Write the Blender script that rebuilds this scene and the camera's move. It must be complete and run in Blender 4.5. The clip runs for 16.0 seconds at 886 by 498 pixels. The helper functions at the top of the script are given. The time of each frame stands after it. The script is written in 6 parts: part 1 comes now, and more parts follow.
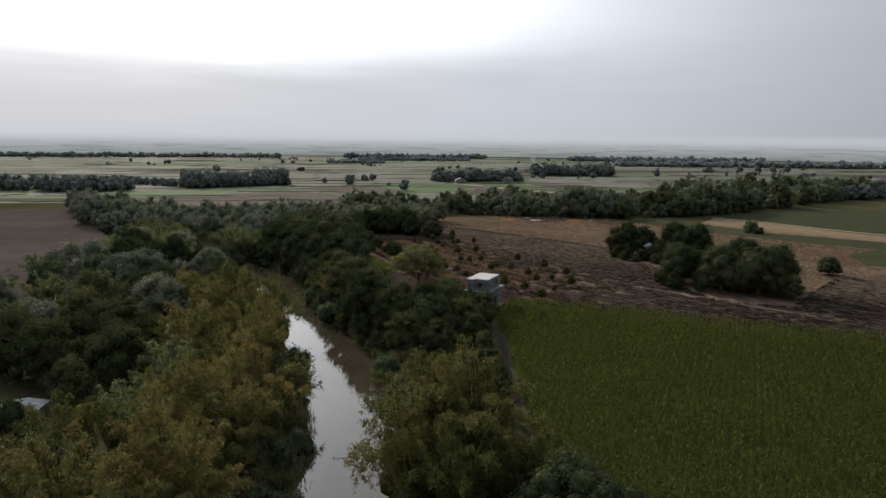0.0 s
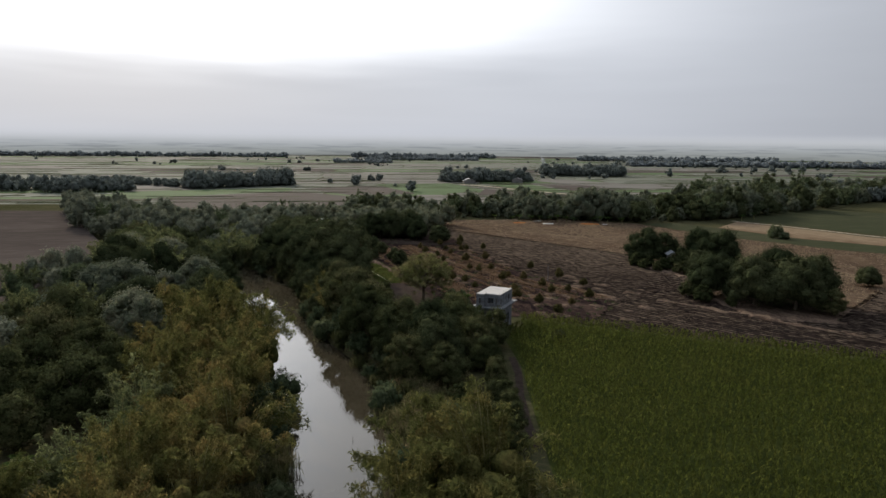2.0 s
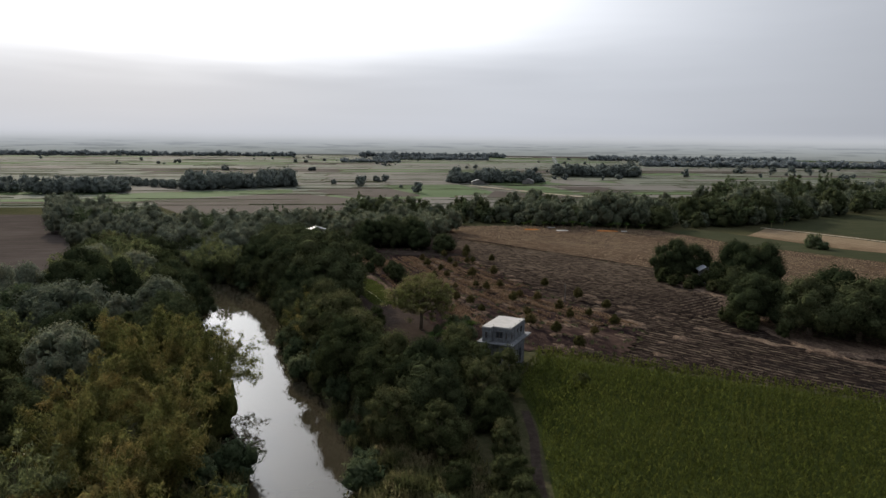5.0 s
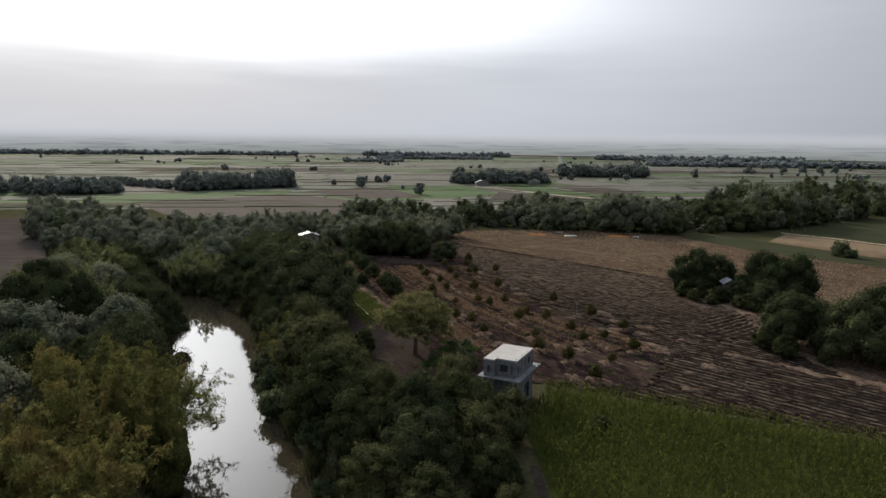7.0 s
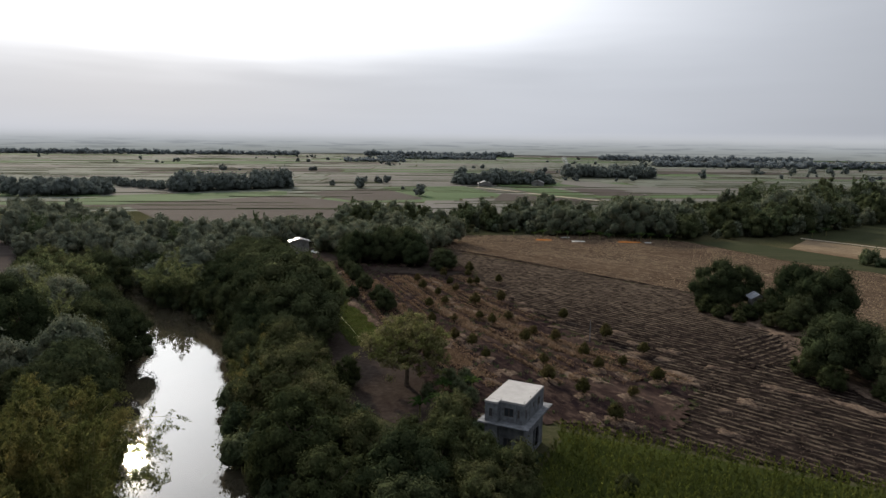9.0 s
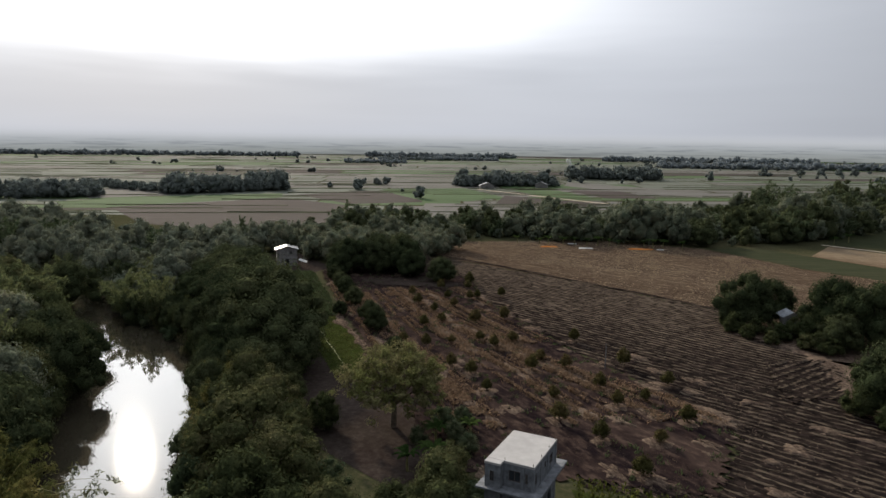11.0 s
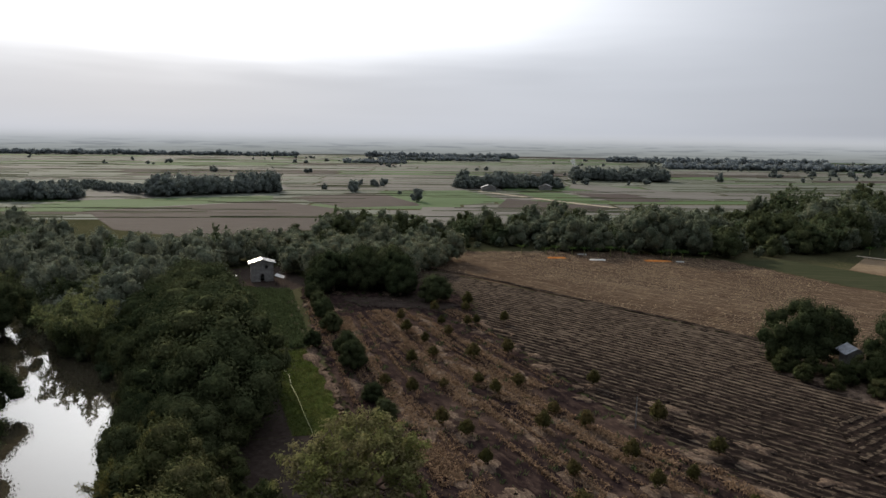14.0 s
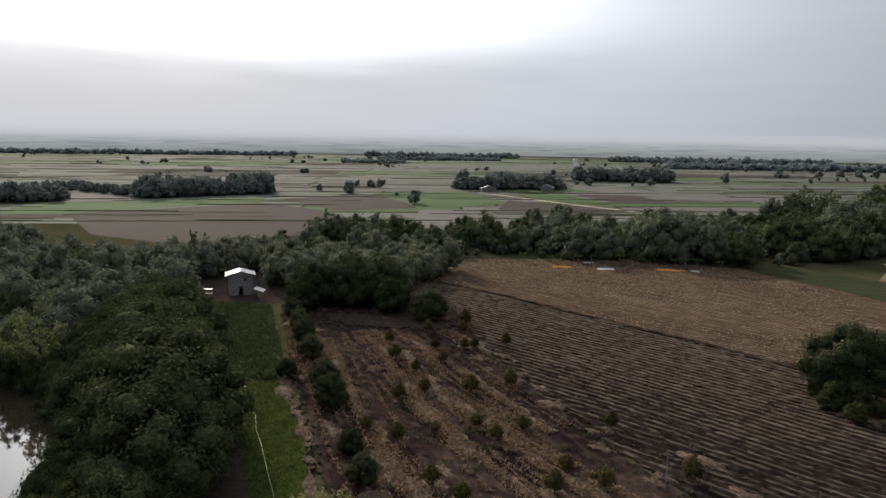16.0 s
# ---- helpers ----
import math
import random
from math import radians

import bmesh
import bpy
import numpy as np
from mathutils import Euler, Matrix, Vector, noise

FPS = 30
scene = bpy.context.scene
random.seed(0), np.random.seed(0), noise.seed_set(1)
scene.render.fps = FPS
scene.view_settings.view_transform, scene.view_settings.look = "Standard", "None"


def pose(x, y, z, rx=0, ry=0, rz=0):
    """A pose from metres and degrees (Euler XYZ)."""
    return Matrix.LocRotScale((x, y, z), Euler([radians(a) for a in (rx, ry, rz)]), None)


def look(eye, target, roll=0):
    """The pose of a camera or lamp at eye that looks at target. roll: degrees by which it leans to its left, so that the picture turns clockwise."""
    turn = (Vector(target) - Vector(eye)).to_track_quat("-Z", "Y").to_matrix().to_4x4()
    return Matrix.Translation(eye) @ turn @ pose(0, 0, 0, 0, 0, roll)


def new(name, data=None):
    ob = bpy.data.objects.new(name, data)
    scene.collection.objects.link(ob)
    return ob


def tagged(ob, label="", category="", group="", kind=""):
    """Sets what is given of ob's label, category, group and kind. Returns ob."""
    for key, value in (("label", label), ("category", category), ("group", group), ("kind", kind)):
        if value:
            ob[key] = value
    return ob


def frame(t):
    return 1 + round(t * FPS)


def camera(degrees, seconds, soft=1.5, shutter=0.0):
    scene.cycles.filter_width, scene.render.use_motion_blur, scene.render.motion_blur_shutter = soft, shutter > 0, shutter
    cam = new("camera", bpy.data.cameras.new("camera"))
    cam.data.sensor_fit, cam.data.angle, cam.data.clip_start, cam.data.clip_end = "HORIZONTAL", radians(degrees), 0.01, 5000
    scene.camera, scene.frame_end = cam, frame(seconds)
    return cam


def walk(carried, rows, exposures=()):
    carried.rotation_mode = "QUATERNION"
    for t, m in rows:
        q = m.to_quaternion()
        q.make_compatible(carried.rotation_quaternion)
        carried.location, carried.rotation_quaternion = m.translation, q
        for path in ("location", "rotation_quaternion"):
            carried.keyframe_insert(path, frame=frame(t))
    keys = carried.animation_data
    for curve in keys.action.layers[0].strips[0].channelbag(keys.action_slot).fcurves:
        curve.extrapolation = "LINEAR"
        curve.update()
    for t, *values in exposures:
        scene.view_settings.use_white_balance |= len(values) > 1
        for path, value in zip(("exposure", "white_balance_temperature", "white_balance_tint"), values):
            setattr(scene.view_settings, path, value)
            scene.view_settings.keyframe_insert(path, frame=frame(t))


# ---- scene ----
cam = camera(66.3, 16.0)
METRES, EYE, TILT, LEAN, TURN = 114.5, 34.0, 0.2, 1.4, 24.1
ROWS = [
    (0.0, 0.0, 0.0, 0.0, 0.3, -9.12, -1.88),
    (0.5, -0.0007, 0.0269, 0.0002, 0.45, -9.15, -1.91),
    (1.0, -0.0007, 0.0548, 0.0006, 0.65, -9.18, -1.91),
    (1.5, -0.0002, 0.0834, 0.0012, 0.82, -9.19, -1.92),
    (2.0, 0.0006, 0.1123, 0.0018, 0.99, -9.2, -1.91),
    (2.5, 0.0017, 0.1425, 0.0026, 1.15, -9.22, -1.94),
    (3.0, 0.0028, 0.1728, 0.0034, 1.28, -9.25, -1.93),
    (3.5, 0.0052, 0.2033, 0.0039, 1.43, -9.26, -1.92),
    (4.0, 0.0073, 0.2339, 0.0045, 1.57, -9.28, -1.92),
    (6.5, 0.0163, 0.3934, 0.0077, 2.14, -9.37, -1.95),
    (7.0, 0.0175, 0.4257, 0.0084, 2.22, -9.41, -1.97),
    (7.5, 0.0184, 0.458, 0.0088, 2.28, -9.43, -2.0),
    (8.0, 0.0195, 0.4898, 0.0086, 2.35, -9.43, -2.01),
    (8.5, 0.0208, 0.5218, 0.0085, 2.42, -9.44, -2.01),
    (9.0, 0.0213, 0.5536, 0.0077, 2.47, -9.44, -2.05),
    (11.5, 0.0265, 0.7129, 0.0043, 2.7, -9.33, -2.08),
    (12.0, 0.0274, 0.7449, 0.0039, 2.73, -9.32, -2.09),
    (12.5, 0.0282, 0.7765, 0.0037, 2.77, -9.33, -2.14),
    (13.0, 0.0291, 0.8088, 0.0037, 2.8, -9.33, -2.16),
    (13.5, 0.0298, 0.8387, 0.004, 2.82, -9.35, -2.15),
    (14.0, 0.0304, 0.8712, 0.0041, 2.82, -9.36, -2.16),
    (14.5, 0.0312, 0.9027, 0.0048, 2.84, -9.38, -2.16),
    (15.0, 0.0319, 0.935, 0.0051, 2.85, -9.4, -2.18),
    (15.5, 0.0328, 0.9671, 0.0056, 2.85, -9.4, -2.15),
    (16.0, 0.0332, 0.9991, 0.0058, 2.85, -9.42, -2.17),
]
walk(cam, [(t, pose(0, 0, EYE, TILT, LEAN, TURN) @ pose(METRES * x, METRES * y, METRES * z, 90 + pitch, roll, yaw)) for t, x, y, z, yaw, pitch, roll in ROWS],
     exposures=[(0.0, 0.08, 6320, 10), (16.0, 0.08, 6320, 10)])

# ---- light and sky ----
SUN = Vector((-0.722, 0.559, 0.409)).normalized()
SUN_ELEVATION, SUN_TURN = math.asin(SUN.z), math.atan2(SUN.x, SUN.y)
sun = new("sun", bpy.data.lights.new("sun", "SUN"))
sun.data.energy, sun.data.angle, sun.data.color = 4.8, radians(1.5), (1.0, 0.86, 0.66)
sun.matrix_world = look(SUN * 400, (0, 0, 0))


def build_world():
    w = bpy.data.worlds.new("hazy_sky")
    w.use_nodes = True
    scene.world = w
    nt = w.node_tree
    nt.nodes.clear()
    N = lambda kind, **kw: add_node(nt, kind, **kw)
    out, bg = N("ShaderNodeOutputWorld"), N("ShaderNodeBackground")
    sky = N("ShaderNodeTexSky", sky_type="NISHITA", sun_disc=False, sun_elevation=SUN_ELEVATION,
            sun_rotation=SUN_TURN % (2 * math.pi), air_density=1.0, dust_density=4.0, ozone_density=1.0, altitude=30)
    tc = N("ShaderNodeTexCoord")
    dim = N("ShaderNodeVectorMath", operation="SCALE")
    dim.inputs["Scale"].default_value = 0.07
    nt.links.new(sky.outputs[0], dim.inputs[0])
    # thick dry-season haze greys the sky
    haze = N("ShaderNodeMix", data_type="RGBA")
    haze.inputs["Factor"].default_value = 0.95
    haze.inputs["B"].default_value = (0.53, 0.55, 0.595, 1)
    nt.links.new(dim.outputs[0], haze.inputs["A"])
    # broad white glow of the veiled sun
    dot = N("ShaderNodeVectorMath", operation="DOT_PRODUCT")
    dot.inputs[1].default_value = SUN
    nt.links.new(tc.outputs["Generated"], dot.inputs[0])
    wide = math_node(nt, "POWER", math_node(nt, "MAXIMUM", dot.outputs["Value"], 0.0), 7.0)
    tight = math_node(nt, "POWER", math_node(nt, "MAXIMUM", dot.outputs["Value"], 0.0), 60.0)
    # stratus sheet: its lower edge is uneven
    sep = N("ShaderNodeSeparateXYZ")
    nt.links.new(tc.outputs["Generated"], sep.inputs[0])
    cloud = N("ShaderNodeTexNoise")
    cloud.inputs["Scale"].default_value, cloud.inputs["Detail"].default_value = 3.0, 3.0
    stretch = N("ShaderNodeMapping")
    stretch.inputs["Scale"].default_value = (0.7, 0.7, 6.0)
    nt.links.new(tc.outputs["Generated"], stretch.inputs[0])
    nt.links.new(stretch.outputs[0], cloud.inputs["Vector"])
    wob = math_node(nt, "MULTIPLY_ADD", cloud.outputs[0], 0.07, -0.035)
    lift = math_node(nt, "ADD", sep.outputs["Z"], wob)
    sheet = N("ShaderNodeMapRange", interpolation_type="SMOOTHSTEP")
    sheet.inputs["From Min"].default_value, sheet.inputs["From Max"].default_value = 0.065, 0.19
    nt.links.new(lift, sheet.inputs["Value"])
    glow = math_node(nt, "ADD", math_node(nt, "MULTIPLY", wide, math_node(nt, "MULTIPLY", sheet.outputs[0], 1.9)),
                     math_node(nt, "MULTIPLY", tight, math_node(nt, "MULTIPLY", sheet.outputs[0], 4.0)))
    tint = N("ShaderNodeVectorMath", operation="SCALE")
    tint.inputs[0].default_value = (1.0, 0.995, 0.985)
    nt.links.new(glow, tint.inputs["Scale"])
    grey = N("ShaderNodeVectorMath", operation="SCALE")
    nt.links.new(haze.outputs["Result"], grey.inputs[0])
    side = N("ShaderNodeMapRange", interpolation_type="SMOOTHSTEP")
    side.inputs["From Min"].default_value, side.inputs["From Max"].default_value, side.inputs["To Min"].default_value = 0.2, 0.85, 0.60
    nt.links.new(dot.outputs["Value"], side.inputs["Value"])
    # a veiled sky is brightest overhead
    high = N("ShaderNodeMapRange", interpolation_type="SMOOTHSTEP")
    high.inputs["From Min"].default_value, high.inputs["From Max"].default_value = 0.30, 0.95
    high.inputs["To Min"].default_value, high.inputs["To Max"].default_value = 1.0, 2.05
    nt.links.new(sep.outputs["Z"], high.inputs["Value"])
    veil = math_node(nt, "MULTIPLY", side.outputs[0], high.outputs[0])
    nt.links.new(math_node(nt, "MULTIPLY", math_node(nt, "MULTIPLY_ADD", cloud.outputs[0], 0.16, 0.98), veil), grey.inputs["Scale"])
    both = N("ShaderNodeVectorMath", operation="ADD")
    nt.links.new(grey.outputs[0], both.inputs[0])
    nt.links.new(tint.outputs[0], both.inputs[1])
    nt.links.new(both.outputs[0], bg.inputs["Color"])
    nt.links.new(bg.outputs[0], out.inputs[0])


def add_node(nt, kind, **kw):
    n = nt.nodes.new(kind)
    for k, v in kw.items():
        if k == "operation": n.operation = v
        elif k == "data_type": n.data_type = v
        elif k == "interpolation_type": n.interpolation_type = v
        elif k == "blend_type": n.blend_type = v
        elif k == "sky_type": n.sky_type = v
        elif k == "sun_disc": n.sun_disc = v
        elif k == "sun_elevation": n.sun_elevation = v
        elif k == "sun_rotation": n.sun_rotation = v
        elif k == "air_density": n.air_density = v
        elif k == "dust_density": n.dust_density = v
        elif k == "ozone_density": n.ozone_density = v
        elif k == "altitude": n.altitude = v
    return n


def math_node(nt, op, a, b=None, c=None):
    n = add_node(nt, "ShaderNodeMath", operation=op)
    for i, v in enumerate((a, b, c)):
        if v is None:
            continue
        if isinstance(v, (int, float)):
            n.inputs[i].default_value = v
        else:
            nt.links.new(v, n.inputs[i])
    return n.outputs[0]


build_world()


# ---- materials ----
def start(name, rough=0.9, spec=0.2):
    m = bpy.data.materials.new(name)
    m.use_nodes = True
    nt = m.node_tree
    b = nt.nodes["Principled BSDF"]
    b.inputs["Roughness"].default_value = rough
    b.inputs["Specular IOR Level"].default_value = spec
    return m, nt, b


def ramp(nt, value, stops, constant=False):
    r = nt.nodes.new("ShaderNodeValToRGB")
    if constant:
        r.color_ramp.interpolation = "CONSTANT"
    el = r.color_ramp.elements
    while len(el) < len(stops):
        el.new(0.5)
    for e, (p, c) in zip(el, stops):
        e.position, e.color = p, (*c, 1)
    nt.links.new(value, r.inputs[0])
    return r.outputs[0]


def noise_node(nt, scale, detail=4.0, rot=0.0, stretch=(1, 1, 1), rough=0.55, distort=0.0):
    tc = nt.nodes.new("ShaderNodeTexCoord")
    mp = nt.nodes.new("ShaderNodeMapping")
    mp.vector_type = "TEXTURE"
    mp.inputs["Rotation"].default_value = (0, 0, radians(rot))
    mp.inputs["Scale"].default_value = stretch
    n = nt.nodes.new("ShaderNodeTexNoise")
    n.inputs["Scale"].default_value, n.inputs["Detail"].default_value = scale, detail
    n.inputs["Roughness"].default_value, n.inputs["Distortion"].default_value = rough, distort
    nt.links.new(tc.outputs["Object"], mp.inputs[0])
    nt.links.new(mp.outputs[0], n.inputs["Vector"])
    return n.outputs[0]


def mix_rgb(nt, fac, a, b, kind="MIX"):
    n = add_node(nt, "ShaderNodeMix", data_type="RGBA", blend_type=kind)
    for key, v in (("Factor", fac), ("A", a), ("B", b)):
        if isinstance(v, tuple):
            n.inputs[key].default_value = (*v, 1)
        elif isinstance(v, (int, float)):
            n.inputs[key].default_value = v
        else:
            nt.links.new(v, n.inputs[key])
    return n.outputs["Result"]


def bump(nt, b, value, distance, strength=0.6):
    n = nt.nodes.new("ShaderNodeBump")
    n.inputs["Distance"].default_value, n.inputs["Strength"].default_value = distance, strength
    nt.links.new(value, n.inputs["Height"])
    nt.links.new(n.outputs[0], b.inputs["Normal"])


def soil(name, dark, mid, light, rot=0.0, along=(1, 1, 1), big=0.05, fine=1.2, relief=0.10, lo=0.35, hi=0.68, glance=0.0):
    """Earth or crop surface: patches, streaks along the rows and fine grain."""
    m, nt, b = start(name, 1.0, glance)
    a = ramp(nt, noise_node(nt, big, 5, rot, along), [(lo, dark), (0.5 * (lo + hi), mid), (hi, light)])
    f = noise_node(nt, fine, 5, rot, along, 0.7)
    c = mix_rgb(nt, 0.65, a, ramp(nt, f, [(0.32, dark), (0.5, mid), (0.66, light)]))
    nt.links.new(c, b.inputs["Base Color"])
    bump(nt, b, f, relief)
    return m


def leafy(name, dark, light, yellow=None, amount=0.15, through_light=0.35, rough=0.65, haze_sheen=0.0, gloss=0.0):
    """Foliage: each leaf and each plant has its own tone, light passes through the leaf."""
    m, nt, b = start(name, rough + 0.1, gloss)
    # bluish sheen veils the foliage in place of haze
    b.inputs["Sheen Weight"].default_value, b.inputs["Sheen Roughness"].default_value = haze_sheen, 0.6
    b.inputs["Sheen Tint"].default_value = (0.85, 0.9, 1.0, 1)
    geo = nt.nodes.new("ShaderNodeNewGeometry")
    inf = nt.nodes.new("ShaderNodeObjectInfo")
    c = mix_rgb(nt, math_node(nt, "MULTIPLY_ADD", geo.outputs["Random Per Island"], 0.6, 0.2), dark, light)
    if yellow:
        patch = noise_node(nt, 0.35, 3)
        k = math_node(nt, "MULTIPLY", ramp(nt, patch, [(0.42, (0, 0, 0)), (0.68, (1, 1, 1))]), 1.0)
        k = math_node(nt, "MULTIPLY", k, math_node(nt, "MULTIPLY_ADD", inf.outputs["Random"], amount * 3, amount))
        c = mix_rgb(nt, math_node(nt, "MINIMUM", k, 1.0), c, yellow)
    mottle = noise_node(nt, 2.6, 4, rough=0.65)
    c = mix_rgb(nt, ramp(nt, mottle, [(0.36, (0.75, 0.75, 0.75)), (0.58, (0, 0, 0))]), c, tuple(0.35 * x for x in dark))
    bump(nt, b, mottle, 0.30, 0.8)
    v = nt.nodes.new("ShaderNodeHueSaturation")
    nt.links.new(math_node(nt, "MULTIPLY_ADD", inf.outputs["Random"], 0.5, 0.75), v.inputs["Value"])
    nt.links.new(math_node(nt, "MULTIPLY_ADD", inf.outputs["Random"], -0.03, 0.515), v.inputs["Hue"])
    nt.links.new(c, v.inputs["Color"])
    nt.links.new(v.outputs[0], b.inputs["Base Color"])
    t = nt.nodes.new("ShaderNodeBsdfTranslucent")
    nt.links.new(v.outputs[0], t.inputs["Color"])
    mixer = nt.nodes.new("ShaderNodeMixShader")
    mixer.inputs[0].default_value = through_light
    nt.links.new(b.outputs[0], mixer.inputs[1])
    nt.links.new(t.outputs[0], mixer.inputs[2])
    nt.links.new(mixer.outputs[0], nt.nodes["Material Output"].inputs[0])
    return m


def plain(name, colour, rough=0.7, metal=0.0, vary=0.25, scale=1.5, spec=0.3):
    m, nt, b = start(name, rough, spec)
    d = tuple(x * (1 - vary) for x in colour)
    l = tuple(min(1, x * (1 + vary)) for x in colour)
    n = noise_node(nt, scale, 6)
    nt.links.new(ramp(nt, n, [(0.35, d), (0.65, l)]), b.inputs["Base Color"])
    b.inputs["Metallic"].default_value = metal
    bump(nt, b, n, 0.01, 0.3)
    return m


def water_material():
    m, nt, b = start("river_water", 0.035, 0.5)
    b.inputs["IOR"].default_value = 1.33
    n = noise_node(nt, 0.08, 4)
    nt.links.new(ramp(nt, n, [(0.3, (0.024, 0.021, 0.014)), (0.7, (0.038, 0.033, 0.023))]), b.inputs["Base Color"])
    bump(nt, b, noise_node(nt, 1.2, 3), 0.006, 0.2)
    return m


GROUND = soil("ground_mixed", (0.020, 0.023, 0.011), (0.039, 0.040, 0.021), (0.075, 0.064, 0.039), big=0.03)


def furrow_soil(name, straw_from, straw_to):
    """Turned earth with broken lines of straw, thicker towards the stubble side, and a charred patch."""
    m, nt, b = start(name, 1.0, 0.0)
    tc = nt.nodes.new("ShaderNodeTexCoord")
    across = add_node(nt, "ShaderNodeVectorMath", operation="DOT_PRODUCT")
    across.inputs[1].default_value = (0.292, 0.956, 0)
    nt.links.new(tc.outputs["Object"], across.inputs[0])
    wide = noise_node(nt, 0.035, 4, -17, (1.6, 1, 1))
    v = math_node(nt, "MULTIPLY_ADD", wide, 70.0, across.outputs["Value"])
    region = add_node(nt, "ShaderNodeMapRange", interpolation_type="SMOOTHSTEP")
    region.inputs["From Min"].default_value, region.inputs["From Max"].default_value = 192.0, 240.0
    nt.links.new(v, region.inputs["Value"])
    fine = noise_node(nt, 1.5, 5, -17, (3.5, 1, 1), 0.7)
    shifted = math_node(nt, "ADD", fine, math_node(nt, "MULTIPLY", region.outputs[0], 0.17))
    straw = ramp(nt, shifted, [(straw_from, (0, 0, 0)), (straw_to, (1, 1, 1))])
    clods = noise_node(nt, 0.9, 6, -17, (1.5, 1, 1), 0.7)
    earth = ramp(nt, clods, [(0.34, (0.005, 0.004, 0.004)), (0.5, (0.013, 0.010, 0.009)), (0.68, (0.030, 0.022, 0.019))])
    burnt = ramp(nt, noise_node(nt, 0.028, 4, -17, (1.8, 1, 1)), [(0.55, (0, 0, 0)), (0.64, (1, 1, 1))])
    earth = mix_rgb(nt, math_node(nt, "MULTIPLY", burnt, 0.7), earth, (0.006, 0.006, 0.007))
    pale = ramp(nt, noise_node(nt, 0.5, 4), [(0.35, (0.044, 0.034, 0.026)), (0.65, (0.096, 0.076, 0.057))])
    keep = math_node(nt, "MULTIPLY", straw, math_node(nt, "MULTIPLY_ADD", burnt, -0.65, 1.0))
    nt.links.new(mix_rgb(nt, keep, earth, pale), b.inputs["Base Color"])
    bump(nt, b, clods, 0.3)
    return m


PLOUGHED = furrow_soil("ploughed_soil", 0.64, 0.80)
STRAWRIDGE = furrow_soil("straw_littered_ridge", 0.45, 0.56)
STUBBLE = soil("straw_stubble", (0.055, 0.037, 0.023), (0.111, 0.081, 0.054), (0.186, 0.149, 0.103), rot=-17, along=(4, 1, 1), big=0.022, fine=0.9, lo=0.40, hi=0.62)
STUBBLEDARK = soil("straw_furrow", (0.021, 0.013, 0.011), (0.040, 0.028, 0.021), (0.073, 0.054, 0.038), rot=-17, along=(3, 1, 1), big=0.05, fine=0.8)
ORCHARD = soil("orchard_soil", (0.005, 0.004, 0.006), (0.019, 0.013, 0.012), (0.066, 0.046, 0.037), rot=-30, along=(2.0, 1, 1), big=0.13, fine=0.9, relief=0.3, lo=0.38, hi=0.62)
DRYGRASS = soil("dry_grass", (0.018, 0.013, 0.011), (0.077, 0.056, 0.043), (0.182, 0.139, 0.103), rot=-43, along=(2, 1, 1), big=0.5, fine=3.0, relief=0.35, lo=0.36, hi=0.66)
LAWN = soil("green_grass", (0.018, 0.026, 0.007), (0.032, 0.043, 0.012), (0.050, 0.058, 0.019), big=0.15, fine=2.0, relief=0.25)
GARDEN = soil("vegetable_ground", (0.025, 0.033, 0.018), (0.041, 0.053, 0.028), (0.075, 0.076, 0.047), big=0.2, fine=0.9)
CORNSOIL = soil("corn_floor", (0.018, 0.022, 0.008), (0.027, 0.035, 0.010), (0.043, 0.051, 0.016), big=0.1)
DIRT = soil("bare_dirt", (0.019, 0.013, 0.012), (0.033, 0.026, 0.022), (0.050, 0.041, 0.036), big=0.2)
ROADDIRT = soil("dirt_road", (0.208, 0.176, 0.136), (0.288, 0.248, 0.200), (0.368, 0.320, 0.264), big=0.3)
BROWNFIELD = soil("brown_field", (0.024, 0.018, 0.016), (0.033, 0.026, 0.023), (0.047, 0.036, 0.033), rot=25, along=(6, 1, 1), big=0.03, fine=0.4, glance=0.06)
GREENFIELD = soil("green_field", (0.033, 0.058, 0.022), (0.048, 0.079, 0.031), (0.063, 0.096, 0.043), rot=25, along=(6, 1, 1), big=0.03, fine=0.4, glance=0.05)
TANFIELD = soil("tan_field", (0.061, 0.059, 0.052), (0.088, 0.084, 0.076), (0.113, 0.110, 0.101), rot=25, along=(6, 1, 1), big=0.03, fine=0.4, glance=0.07)
DARKFIELD = soil("dark_fallow", (0.035, 0.030, 0.027), (0.052, 0.044, 0.040), (0.075, 0.064, 0.058), rot=40, along=(5, 1, 1), big=0.03, fine=0.4)
GREENDARK = soil("dark_green_crop", (0.015, 0.018, 0.007), (0.024, 0.028, 0.013), (0.038, 0.038, 0.020), rot=25, along=(6, 1, 1), big=0.03, fine=0.5, glance=0.03)
OLIVEDARK = soil("bund_grass", (0.030, 0.036, 0.019), (0.044, 0.050, 0.029), (0.063, 0.066, 0.041), big=0.05)
OLIVEFIELD = soil("olive_field", (0.059, 0.066, 0.051), (0.083, 0.092, 0.074), (0.111, 0.117, 0.101), rot=25, along=(6, 1, 1), big=0.03, fine=0.4, glance=0.07)
GRAIN = soil("drying_corn", (0.190, 0.063, 0.016), (0.242, 0.095, 0.026), (0.290, 0.137, 0.043), big=0.4)
LEAF_BROAD = leafy("broadleaf", (0.038, 0.050, 0.021), (0.087, 0.100, 0.044), (0.131, 0.114, 0.058), 0.15, 0.25, haze_sheen=0.0)
